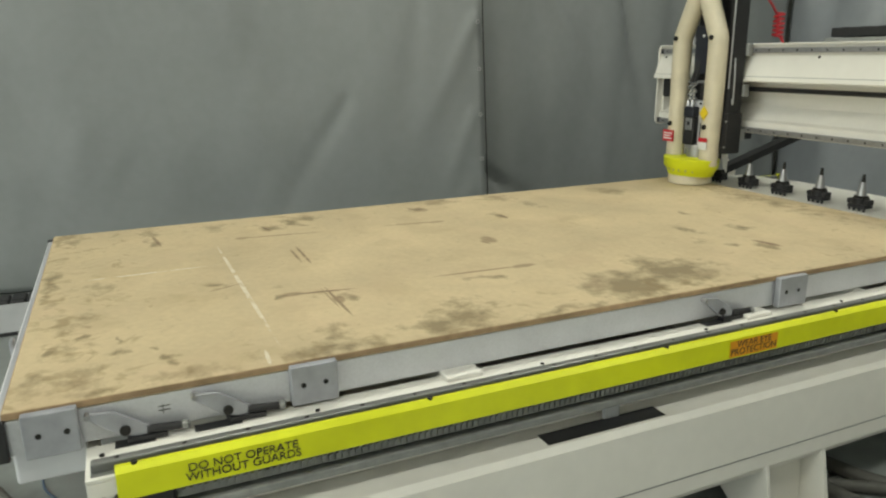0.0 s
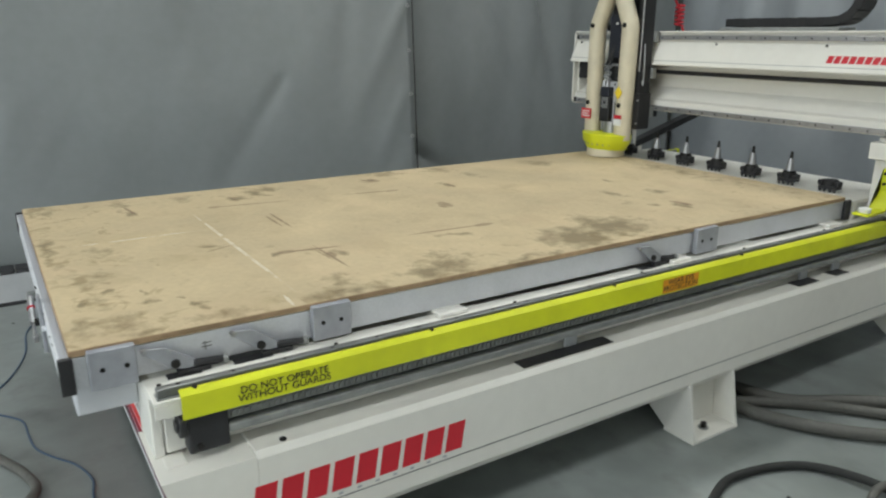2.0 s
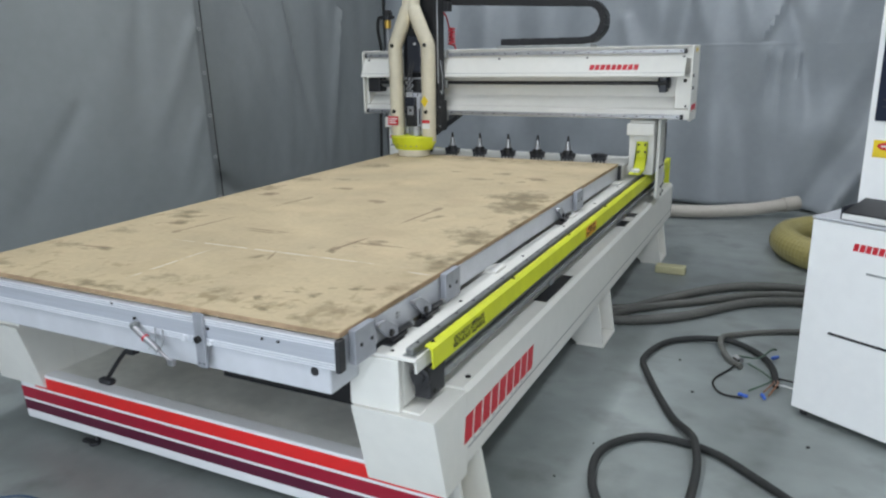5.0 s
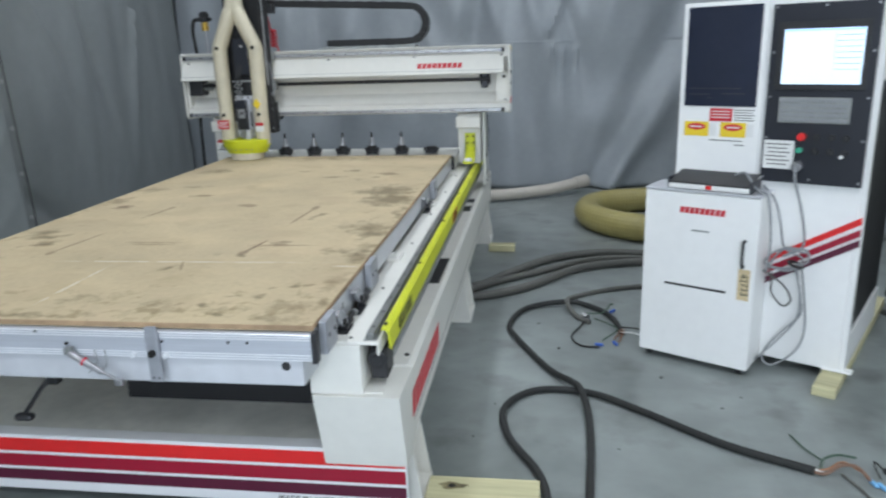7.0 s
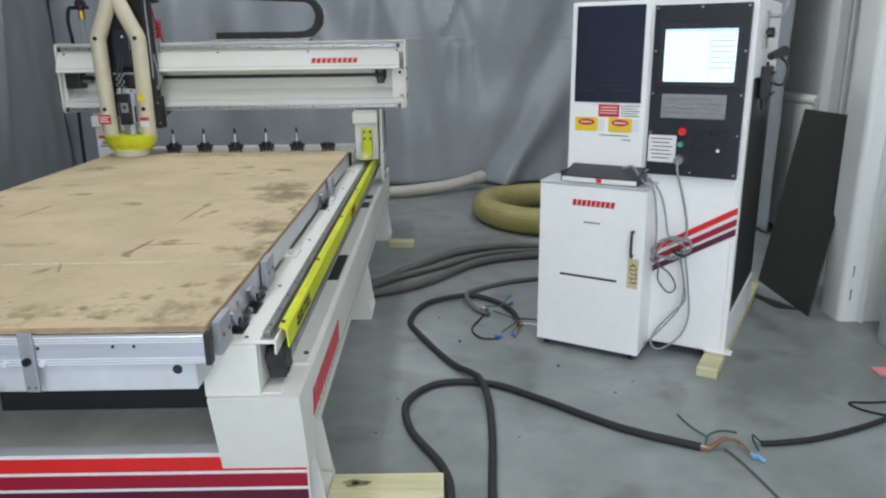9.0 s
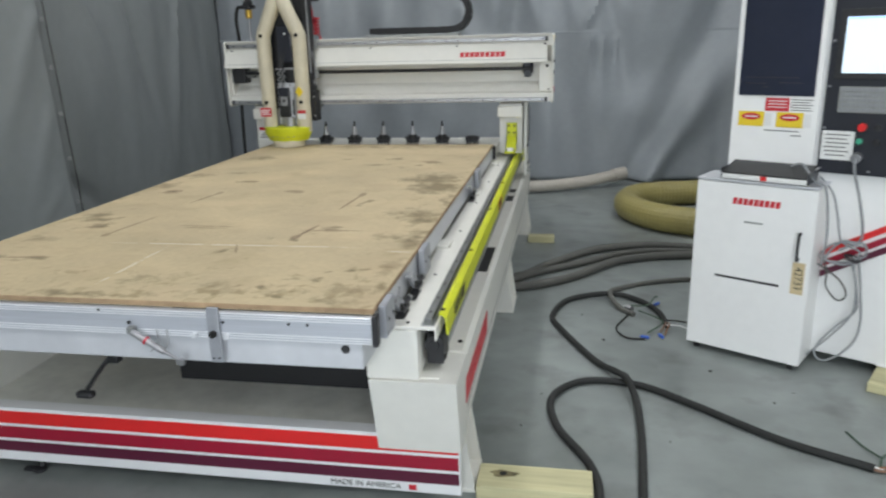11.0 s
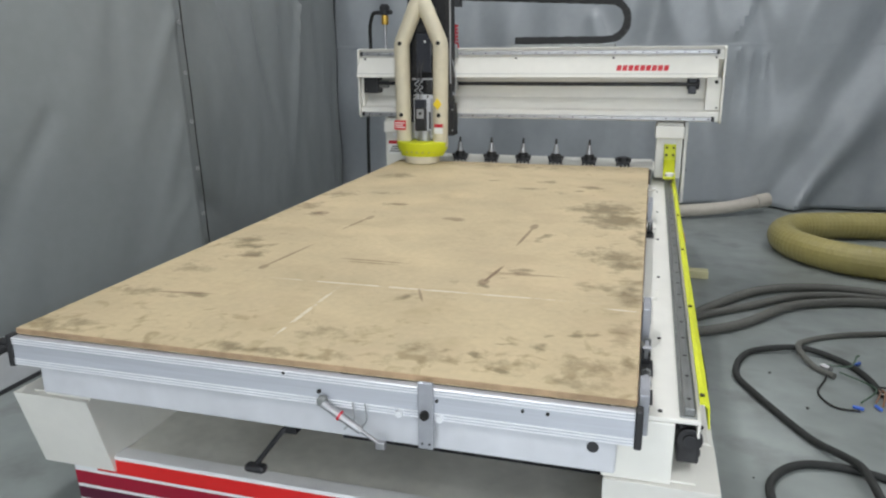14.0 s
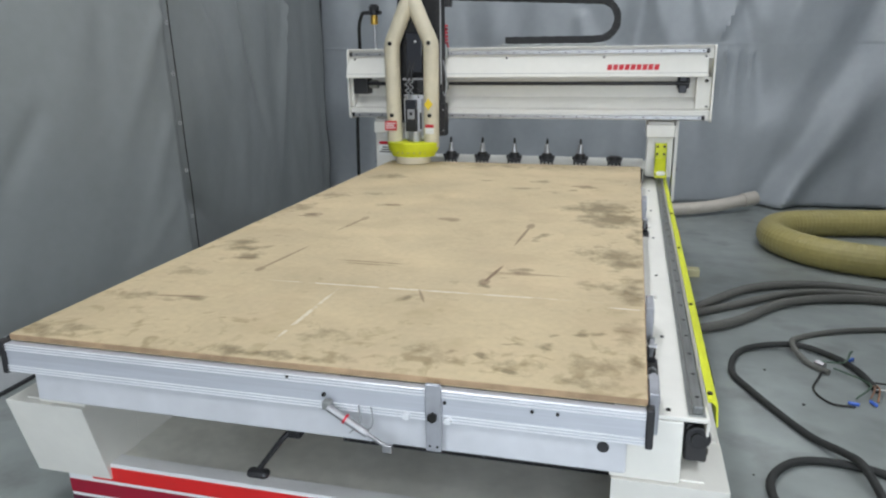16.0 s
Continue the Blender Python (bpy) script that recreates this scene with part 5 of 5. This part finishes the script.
part("cable_tie", ring((-0.225, -0.045, 0.47), (0.3, 0, 1), 0.03, 0.006), BLACK, cab)
# side fittings
part("hook", tube([(0.0, 0.32, 1.5), (0.05, 0.32, 1.5), (0.07, 0.32, 1.54), (0.07, 0.32, 1.58)], 0.008), STEEL, cab)
part("latch_plate", block(0.0, 0.006, 0.24, 0.36, 1.36, 1.52, 0.003), GREY_LIGHT, cab)
part("latch_bar", rod((0.02, 0.17, 1.43), (0.02, 0.42, 1.425), 0.008, sides=12), BLACK_METAL, cab, "black latch bar")
part("latch_boss", rod((0.0, 0.3, 1.428), (0.035, 0.3, 1.428), 0.022, sides=18, bevel=0.003), BLACK_METAL, cab)
gun = part("lamp_handset", rod((0.03, 0.27, 1.325), (0.07, 0.37, 1.345), 0.016, r2=0.024, sides=20, bevel=0.006), BLACK, cab, "black handset hooked on the side")
part("handset_nose", rod((0.07, 0.37, 1.345), (0.075, 0.383, 1.348), 0.025, sides=20, bevel=0.003), BLACK_METAL, gun)
part("handset_lead", tube([(0.04, 0.38, 1.34), (0.09, 0.45, 1.28), (0.08, 0.42, 1.2), (0.03, 0.35, 1.22), (0.02, 0.3, 1.3)], 0.006), BLACK, cab)
holder = part("handset_holder", block(0.0, 0.045, 0.25, 0.36, 1.14, 1.285, 0.008), BLACK, cab, "black handset holder")
for fz in (1.16, 1.205, 1.25):
    part("holder_rib", block(0.045, 0.056, 0.245, 0.365, fz, fz + 0.012, 0.003), BLACK_METAL, holder)
part("holder_tail", rod((0.02, 0.3, 1.145), (0.02, 0.29, 1.09), 0.018, r2=0.01, sides=14), BLACK, holder)
part("top_fan", block(-0.5, -0.2, 0.3, 0.6, CH, CH + 0.06, 0.006), GREY_STEEL, cab)
sk1 = thing("timber_skid", "pale pine skid under the control cabinet", "timber", "timber blocks", (3.514, 1.321, 0), CT)
part("plank", block(-0.085, 0.005, -0.19, CD + 0.35, 0.0, 0.042, 0.003), PINE, sk1)
sk2 = thing("timber_skid", "pale pine skid under the control cabinet", "timber", "timber blocks", (3.514, 1.321, 0), CT)
part("plank", block(-CW + 0.01, -CW + 0.1, -0.02, CD + 0.3, 0.0, 0.042, 0.003), PINE, sk2)
part("skid_clip", block(-0.09, 0.03, -0.005, 0.05, 0.0, 0.006, 0.001), CABINET_WHITE, cab)

# ---- small storage box in front of the cabinet, with a keyboard drawer ----
box = thing("storage_box", "white metal storage box on casters with a pull slot", "cabinet", at=(3.118, 1.343, 0.0), turn=CT)
part("body", block(-0.5, 0, 0.006, 0.19, 0.03, 0.815, 0.005), CABINET_WHITE, box)
door = part("door", block(-0.5, 0, -0.004, 0.0055, 0.032, 0.812, 0.003), CABINET_WHITE, box)
part("top_lid", block(-0.503, 0.003, -0.008, 0.195, 0.815, 0.825, 0.003), ALU, box, "grey metal top")
part("pull_slot", block(-0.39, -0.115, -0.0055, -0.003, 0.378, 0.388, 0), BLACK, box, "long dark slot")
part("small_slot", block(-0.282, -0.205, -0.0055, -0.003, 0.642, 0.649, 0), GREY_STEEL, box)
emblem(0.2, 0.028, facing(-0.24, -0.0042, 0.735), RED, box)
tape = part("tape", block(-0.068, -0.018, -0.0054, -0.0035, 0.36, 0.5, 0), material("masking_tape", (0.62, 0.5, 0.3), 0.6, grain=0.05), box, "masking tape with handwritten figures")
words("42733", 0.045, Matrix.Translation((-0.042, -0.0056, 0.43)) @ pose(0, 0, 0, 90, 0, 0) @ pose(0, 0, 0, 0, 0, -86), INK, tape, squeeze=0.9)
part("handle", tube([(-0.05, -0.004, 0.625), (-0.05, -0.03, 0.62), (-0.05, -0.03, 0.52), (-0.05, -0.004, 0.515)], 0.006, per=5), BLACK, box, "black bent handle")
for cx in (-0.46, -0.04):
    for cy in (0.03, 0.16):
        part("caster", rod((cx - 0.01, cy, 0.015), (cx + 0.01, cy, 0.015), 0.015, sides=16), BLACK, box)
pad = thing("keyboard_tray", "slim black and silver keypad lying on the storage box", "keyboard", at=(3.118, 1.343, 0.825), turn=CT)
part("body", prism([(0.0, 0.004), (0.0, 0.024), (0.16, 0.058), (0.16, 0.004)], -0.4, -0.05, "x", 0.003), PAPER, pad, "white plastic body")
part("top", prism([(0.002, 0.026), (0.002, 0.031), (0.158, 0.0645), (0.158, 0.059)], -0.398, -0.052, "x", 0.001), BLACK, pad, "dark sloping top face")
part("end_cheek", block(-0.403, -0.397, 0.0, 0.16, 0.004, 0.05, 0.002), PANEL_DARK, pad)
part("end_cheek", block(-0.053, -0.047, 0.0, 0.16, 0.004, 0.05, 0.002), PANEL_DARK, pad)
part("red_mark", block(-0.235, -0.21, -0.0015, 0.001, 0.007, 0.025, 0), RED_BRIGHT, pad)
for fx in (-0.37, -0.08):
    part("foot", block(fx - 0.02, fx + 0.02, 0.02, 0.05, 0.0, 0.005, 0.001), BLACK, pad)
part("cord", tube([(-0.15, 0.12, 0.06), (-0.1, 0.1, 0.075), (-0.05, 0.06, 0.03), (-0.02, 0.05, 0.01), (0.012, 0.06, -0.02), (0.03, 0.08, -0.2), (0.02, 0.1, -0.35)], 0.005, sides=8), WIRE_GREY, pad)

# ---- floor: hoses, cables, timber ----
def floor_line(name, label, category, pts, r, mat, sides=12, group="", ribs=0.0, rib_step=0.03, rib_depth=0.1, lift=0.0):
    ob = part(name, tube([(x, y, (q[0] if q else 0) + r + lift) for x, y, *q in pts], r, sides=sides, ribs=ribs, rib_step=rib_step, rib_depth=rib_depth), mat, smooth=not ribs)
    return tagged(ob, label, category, group)


floor_line("power_cable", "thick black rubber power cable looping on the floor", "cable", [(3.15, 0.588), (2.889, 0.737), (2.618, 0.974), (2.417, 1.121), (2.195, 1.129), (2.066, 0.969), (2.086, 0.742), (2.205, 0.49), (2.232, 0.3), (2.2, 0.12)], 0.015, RUBBER, group="cables on the floor")
floor_line("power_cable", "thick black rubber power cable looping on the floor", "cable", [(2.37, 0.26), (2.371, 0.336), (2.397, 0.691), (2.4, 0.95, 0.01), (2.375, 1.09, 0.036), (2.34, 1.19, 0.02), (2.248, 1.346), (2.096, 1.691), (2.045, 1.888), (2.133, 2.146), (2.363, 2.23, 0.012), (2.52, 2.16), (2.6, 2.0), (2.625, 1.8)], 0.015, RUBBER, group="cables on the floor")
floor_line("conduit", "dusty grey flexible conduit lying on the floor", "conduit", [(1.55, 2.4), (1.82, 2.5), (1.985, 2.74), (2.279, 3.108), (2.608, 3.262), (2.932, 3.242), (3.3, 3.1)], 0.026, RUBBER_GREY, group="conduits on the floor")
floor_line("conduit", "dusty grey flexible conduit lying on the floor", "conduit", [(1.55, 2.3), (1.84, 2.31), (2.128, 2.5), (2.466, 2.896), (2.904, 3.044), (3.3, 2.95)], 0.026, RUBBER_GREY, group="conduits on the floor")
floor_line("conduit", "dusty grey flexible conduit lying on the floor", "conduit", [(1.7, 2.3), (1.9, 2.56), (2.2, 2.82), (2.55, 3.1), (2.92, 3.14), (3.3, 3.02)], 0.022, RUBBER_GREY, group="conduits on the floor")
floor_line("grey_cable", "grey jacketed cable with stripped ends on the floor", "cable", [(2.9, 2.58), (2.839, 2.573), (2.618, 2.495), (2.437, 2.377), (2.359, 2.2, 0.03), (2.4, 2.05), (2.47, 1.95)], 0.014, RUBBER_GREY, group="cables on the floor")
floor_line("power_cable", "thick black rubber power cable with a frayed end", "cable", [(3.385, 0.612), (3.46, 0.616), (3.595, 0.638), (3.75, 0.69), (3.92, 0.765), (4.2, 0.92)], 0.011, RUBBER, group="cables on the floor")
floor_line("thin_cable", "thin black lead curling on the floor", "cable", [(3.99, 0.8), (3.9, 0.86), (3.88, 0.92), (3.97, 0.92), (4.1, 0.93)], 0.005, RUBBER, 8, group="cables on the floor")


def loose_end(label, at, strands, connectors, mat_end):
    """Stripped conductors between two cable ends: strands are (material, radius, points), connectors (x, y, turn)."""
    root = thing("wire_ends", label, "wires", at=(*at, 0))
    for mat, r, pts in strands:
        part("wire", tube(pts, r, sides=7), mat, root)
    for x, y, turn in connectors:
        c = part("connector", block(-0.007, 0.007, -0.022, 0.022, 0.0, 0.014, 0.005), mat_end, root, "blue crimp connector")
        c.matrix_basis = pose(x, y, 0.002, 0, 0, turn)


BLUE_PALE = material("pale_blue_nylon", (0.2, 0.45, 0.72), 0.35, grain=0.05)
GREEN_WIRE = material("green_cable_sheath", (0.05, 0.09, 0.06), 0.5)
BROWN_WIRE = material("brown_cable_sheath", (0.2, 0.11, 0.07), 0.5)
loose_end("brown and green wire ends joined by pale blue connectors", (3.15, 0.59), [
    (BROWN_WIRE, 0.006, [(-0.02, 0.0, 0.018), (0.03, -0.008, 0.01), (0.09, 0.015, 0.03), (0.14, 0.01, 0.03), (0.165, -0.045, 0.012)]),
    (COPPER, 0.004, [(-0.02, 0.0, 0.015), (0.04, 0.004, 0.02), (0.1, 0.03, 0.035), (0.15, 0.0, 0.02)]),
    (PAPER, 0.005, [(-0.025, 0.0, 0.018), (0.01, 0.0, 0.016), (0.03, 0.004, 0.012)]),
    (GREEN_WIRE, 0.0045, [(0.02, 0.002, 0.012), (0.045, 0.05, 0.03), (0.1, 0.075, 0.035), (0.16, 0.07, 0.03)]),
    (GREEN_WIRE, 0.0035, [(0.0, 0.26, 0.004), (0.02, 0.16, 0.006), (0.045, 0.06, 0.02)]),
    (BOLT, 0.003, [(0.235, 0.03, 0.012), (0.212, 0.05, 0.03), (0.205, 0.02, 0.02), (0.2, -0.03, 0.014)]),
    (RUBBER_GREY, 0.005, [(0.09, 0.0, 0.006), (0.12, -0.1, 0.005), (0.15, -0.28, 0.005), (0.17, -0.42, 0.005)]),
], [(0.17, -0.05, 12), (0.19, -0.07, 12)], BLUE_PALE)
loose_end("green, black and red wire ends with blue crimps", (2.6, 1.85), [
    (GREEN_WIRE, 0.0045, [(-0.15, 0.19, 0.03), (-0.06, 0.15, 0.05), (-0.01, 0.25, 0.06), (0.01, 0.29, 0.05)]),
    (GREEN_WIRE, 0.004, [(-0.1, 0.14, 0.02), (-0.02, 0.02, 0.03), (0.0, -0.05, 0.03), (-0.08, -0.15, 0.015)]),
    (BROWN_WIRE, 0.004, [(0.02, 0.0, 0.02), (0.01, -0.07, 0.03), (-0.02, -0.13, 0.012)]),
    (COPPER, 0.004, [(0.02, 0.0, 0.02), (0.03, -0.06, 0.03), (0.0, -0.16, 0.012)]),
    (BOLT, 0.004, [(0.02, 0.02, 0.02), (0.1, -0.02, 0.03), (0.19, -0.05, 0.02)]),
    (PAPER, 0.003, [(0.02, -0.05, 0.02), (0.08, -0.08, 0.03), (0.15, -0.1, 0.01)]),
    (BOLT, 0.0045, [(-0.14, 0.17, 0.02), (-0.17, 0.08, 0.008), (-0.23, -0.08, 0.006), (-0.19, -0.2, 0.006), (-0.1, -0.22, 0.008)]),
], [(0.01, 0.29, -40), (-0.1, -0.19, 70), (-0.02, -0.17, 20)], BLUE)
part("gland", rod((2.44, 2.05, 0.016), (2.465, 2.015, 0.016), 0.018, sides=6), STEEL)
tagged(bpy.data.objects["gland"], "steel cable gland on the grey cable's end", "cable gland")

floor_line("blue_cable", "thin blue-grey cable snaking over the floor", "cable", [(-1.0, 0.45), (-0.906, 0.224), (-0.794, 0.033), (-0.615, -0.051), (-0.33, -0.075), (-0.057, -0.16), (0.11, -0.275), (0.2, -0.235), (0.29, -0.16), (0.36, -0.12), (0.48, -0.11), (0.59, -0.095), (0.68, -0.05), (0.78, 0.015), (0.9, 0.05), (1.01, 0.04), (1.24, 0.04), (1.42, 0.2)], 0.004, WIRE_BLUE, 8, group="cables on the floor")
floor_line("black_hose", "black hose lying on the floor", "hose", [(-0.9, -1.1), (-0.2, -0.66), (0.25, -0.4), (0.454, -0.29), (0.638, -0.2), (0.78, -0.135), (0.92, -0.125), (1.1, -0.3), (1.15, -0.6)], 0.016, RUBBER_GREY, group="cables on the floor")

# wide ribbed suction hoses at the back
floor_line("suction_hose", "olive ribbed suction hose in a wide bend", "hose", [(3.7, 3.56), (3.26, 3.58), (2.86, 3.74), (2.64, 4.02), (2.6, 4.32), (2.74, 4.59), (3.06, 4.71), (3.56, 4.79), (4.26, 4.87)], 0.105, HOSE_OLIVE, 22, ribs=1, rib_step=0.03, rib_depth=0.022, group="suction hoses")
floor_line("suction_hose", "milky ribbed suction hose ending open near the curtain", "hose", [(1.2, 5.05), (1.7, 5.12, 0.01), (1.95, 5.17, 0.015), (2.28, 5.33, 0.025), (2.5, 5.46, 0.05), (2.58, 5.51, 0.06)], 0.055, HOSE_CLEAR, 18, ribs=1, rib_step=0.02, rib_depth=0.01, group="suction hoses")
part("end_cuff", tube([(2.555, 5.495, 0.112), (2.61, 5.528, 0.12), (2.665, 5.56, 0.128)], 0.062, sides=20), HOSE_CLEAR, bpy.data.objects["suction_hose.001"], "smooth tan cuff", True)
part("clamp_band", ring((2.552, 5.493, 0.112), (0.85, 0.52, 0.12), 0.06, 0.006), HOSE_CLEAR, bpy.data.objects["suction_hose.001"], "rolled open end")


def timber(x0, x1, y0, y1, zh, label):
    root = thing("timber_block", label, "timber", "timber blocks", ((x0 + x1) / 2, (y0 + y1) / 2, 0))
    w, d = (x1 - x0) / 2, (y1 - y0) / 2
    part("block", block(-w, w, -d, d, 0.0, zh, 0.004), PINE, root)
    return root


tb = timber(1.835, 2.21, 0.265, 0.4, 0.05, "pale pine block with a dark bolt hole under the frame")
part("knot", prism([(-0.1 + (0.045 + 0.008 * math.sin(5 * a)) * math.cos(a), 0.012 + (0.02 + 0.005 * math.cos(3 * a)) * math.sin(a)) for a in np.linspace(0, 2 * math.pi, 29)[:-1]], 0.0485, 0.0506, "z"), material("dark_knot", (0.2, 0.17, 0.09), 0.8, grain=0.3, scale=40, blotch=0.4, blotch_scale=20), tb, "dark worn knot")
part("bolt_hole", rod((-0.105, 0.012, 0.05), (-0.105, 0.012, 0.0512), 0.012, sides=20), BOLT, tb, "dark bolt hole")
timber(1.83, 2.02, 3.36, 3.44, 0.05, "pale pine block under the far leg")

# ---- beside the far wall ----
board2 = thing("leaning_board", "dark green sheet leaning against the wall behind the cabinet", "board")
bm = bmesh.new()
corners = [Vector((4.19, 1.89, 0.0)), Vector((4.19, 2.51, 0.0)), Vector((4.425, 2.66, 1.035)), Vector((4.425, 2.04, 1.045))]
for q in ((0, 1, 2, 3),):
    front = [bm.verts.new(corners[k]) for k in q]
    back = [bm.verts.new(corners[k] + Vector((0.009, 0, 0.002))) for k in q]
    bm.faces.new(front)
    bm.faces.new(back[::-1])
    for k in range(4):
        bm.faces.new((front[k], back[k], back[(k + 1) % 4], front[(k + 1) % 4]))
part("sheet", bm, BOARD, board2)
fl = prism([(3.98, 2.45), (4.2, 1.98), (4.08, 2.02)], 0.0, 0.004, "z")
part("fallen_corner", fl, BOARD, board2)


def roll(x, y, r, hgt, mat, label):
    root = thing("plastic_roll", label, "roll", "rolls by the wall", (x, y, 0))
    part("roll", rod((0, 0, 0.002), (0, 0, hgt), r, sides=40, bevel=0.008), mat, root, smooth=True)
    part("core", rod((0, 0, hgt), (0, 0, hgt + 0.004), r * 0.25, sides=20), BOLT, root)


roll(4.5, 1.5, 0.14, 0.8, ALU, "grey metal canister by the wall")
enc = thing("wall_enclosure", "pale grey electrical enclosure with a yellow warning triangle", "enclosure", at=(4.86, 3.98, 0))
part("body", block(0.0, 0.116, -0.55, 0.55, 0.03, 0.984, 0.006), WALL, enc)
part("plinth", block(0.01, 0.116, -0.53, 0.53, 0.0, 0.03, 0), BLACK, enc)
part("warning_triangle", prism([(-0.05, 0.82), (0.05, 0.82), (0.0, 0.905)], -0.0025, -0.0002, "x"), LABEL_YELLOW, enc, "yellow warning triangle")
part("door_joint", block(-0.001, 0.001, -0.3, -0.294, 0.06, 0.96, 0), GREY_STEEL, enc)
rag = part("pink_tag", block(4.15, 4.25, 1.16, 1.24, 0.0, 0.012, 0.004), material("pink_cloth", (0.7, 0.25, 0.28), 0.8, grain=0.1))
tagged(rag, "small crumpled pink tag on the floor", "tag")

# ---- cable trough on the floor beside the machine ----
trough = thing("cable_trough", "long grey steel cable trough with a black chain in it", "trough", at=(-1.1, 0, 0))
part("channel", prism([(0.0, 0.02), (0.0, 0.175), (-0.004, 0.175), (-0.004, 0.03), (-0.17, 0.03), (-0.17, 0.175), (-0.174, 0.175), (-0.174, 0.02)], -1.6, 3.9, "y"), GREY_LIGHT, trough)
part("skid_rail", block(-0.17, 0.006, -1.6, 3.9, 0.0, 0.02, 0.002), BLACK, trough, "black rail under the trough")
link_mesh = None
for i in range(70):
    if link_mesh is None:
        k = part("chain_link", block(-0.15, -0.02, -0.036, 0.036, 0.12, 0.19, 0.012), BLACK, trough)
        link_mesh = k.data
    else:
        k = new("chain_link", link_mesh)
        k.parent = trough
    k.matrix_basis = pose(0, -1.55 + 0.077 * i, 0, 0, 0, 0)

# ---- small litter on the floor ----
rnd = random.Random(21)
for lx, ly in ((2.02, 1.02), (2.3, 1.62), (2.75, 1.32), (2.95, 1.05), (1.95, 0.75), (2.2, 1.95), (3.05, 1.15), (-0.4, -0.55), (0.1, -0.75), (-0.8, -0.1), (0.6, -0.9), (2.5, 0.7)):
    r = rnd.uniform(0.004, 0.009)
    bit = bmesh.new()
    bmesh.ops.create_icosphere(bit, subdivisions=1, radius=r)
    for v in bit.verts:
        v.co = Vector((v.co.x * rnd.uniform(0.7, 1.5), v.co.y * rnd.uniform(0.6, 1.2), max(v.co.z, -r * 0.3) * 0.5 + r * 0.15))
    bit_ob = part("litter", bit, BOLT)
    bit_ob.matrix_basis = pose(lx, ly, 0, 0, 0, rnd.uniform(0, 360))
    tagged(bit_ob, "small dark crumb of litter on the floor", "litter", "litter on the floor")
foot = thing("levelling_foot", "black levelling foot under the front skirt", "foot", at=(0.275, 0.222, 0))
part("pad", rod((0, 0, 0), (0, 0, 0.012), 0.022, sides=20, bevel=0.003), BLACK, foot)
part("stem", rod((0, 0.01, 0.012), (0, 0.03, 0.05), 0.01, sides=12), BLACK, foot)
part("tab", block(-0.06, -0.015, -0.012, 0.012, 0, 0.012, 0.003), BLACK, foot)
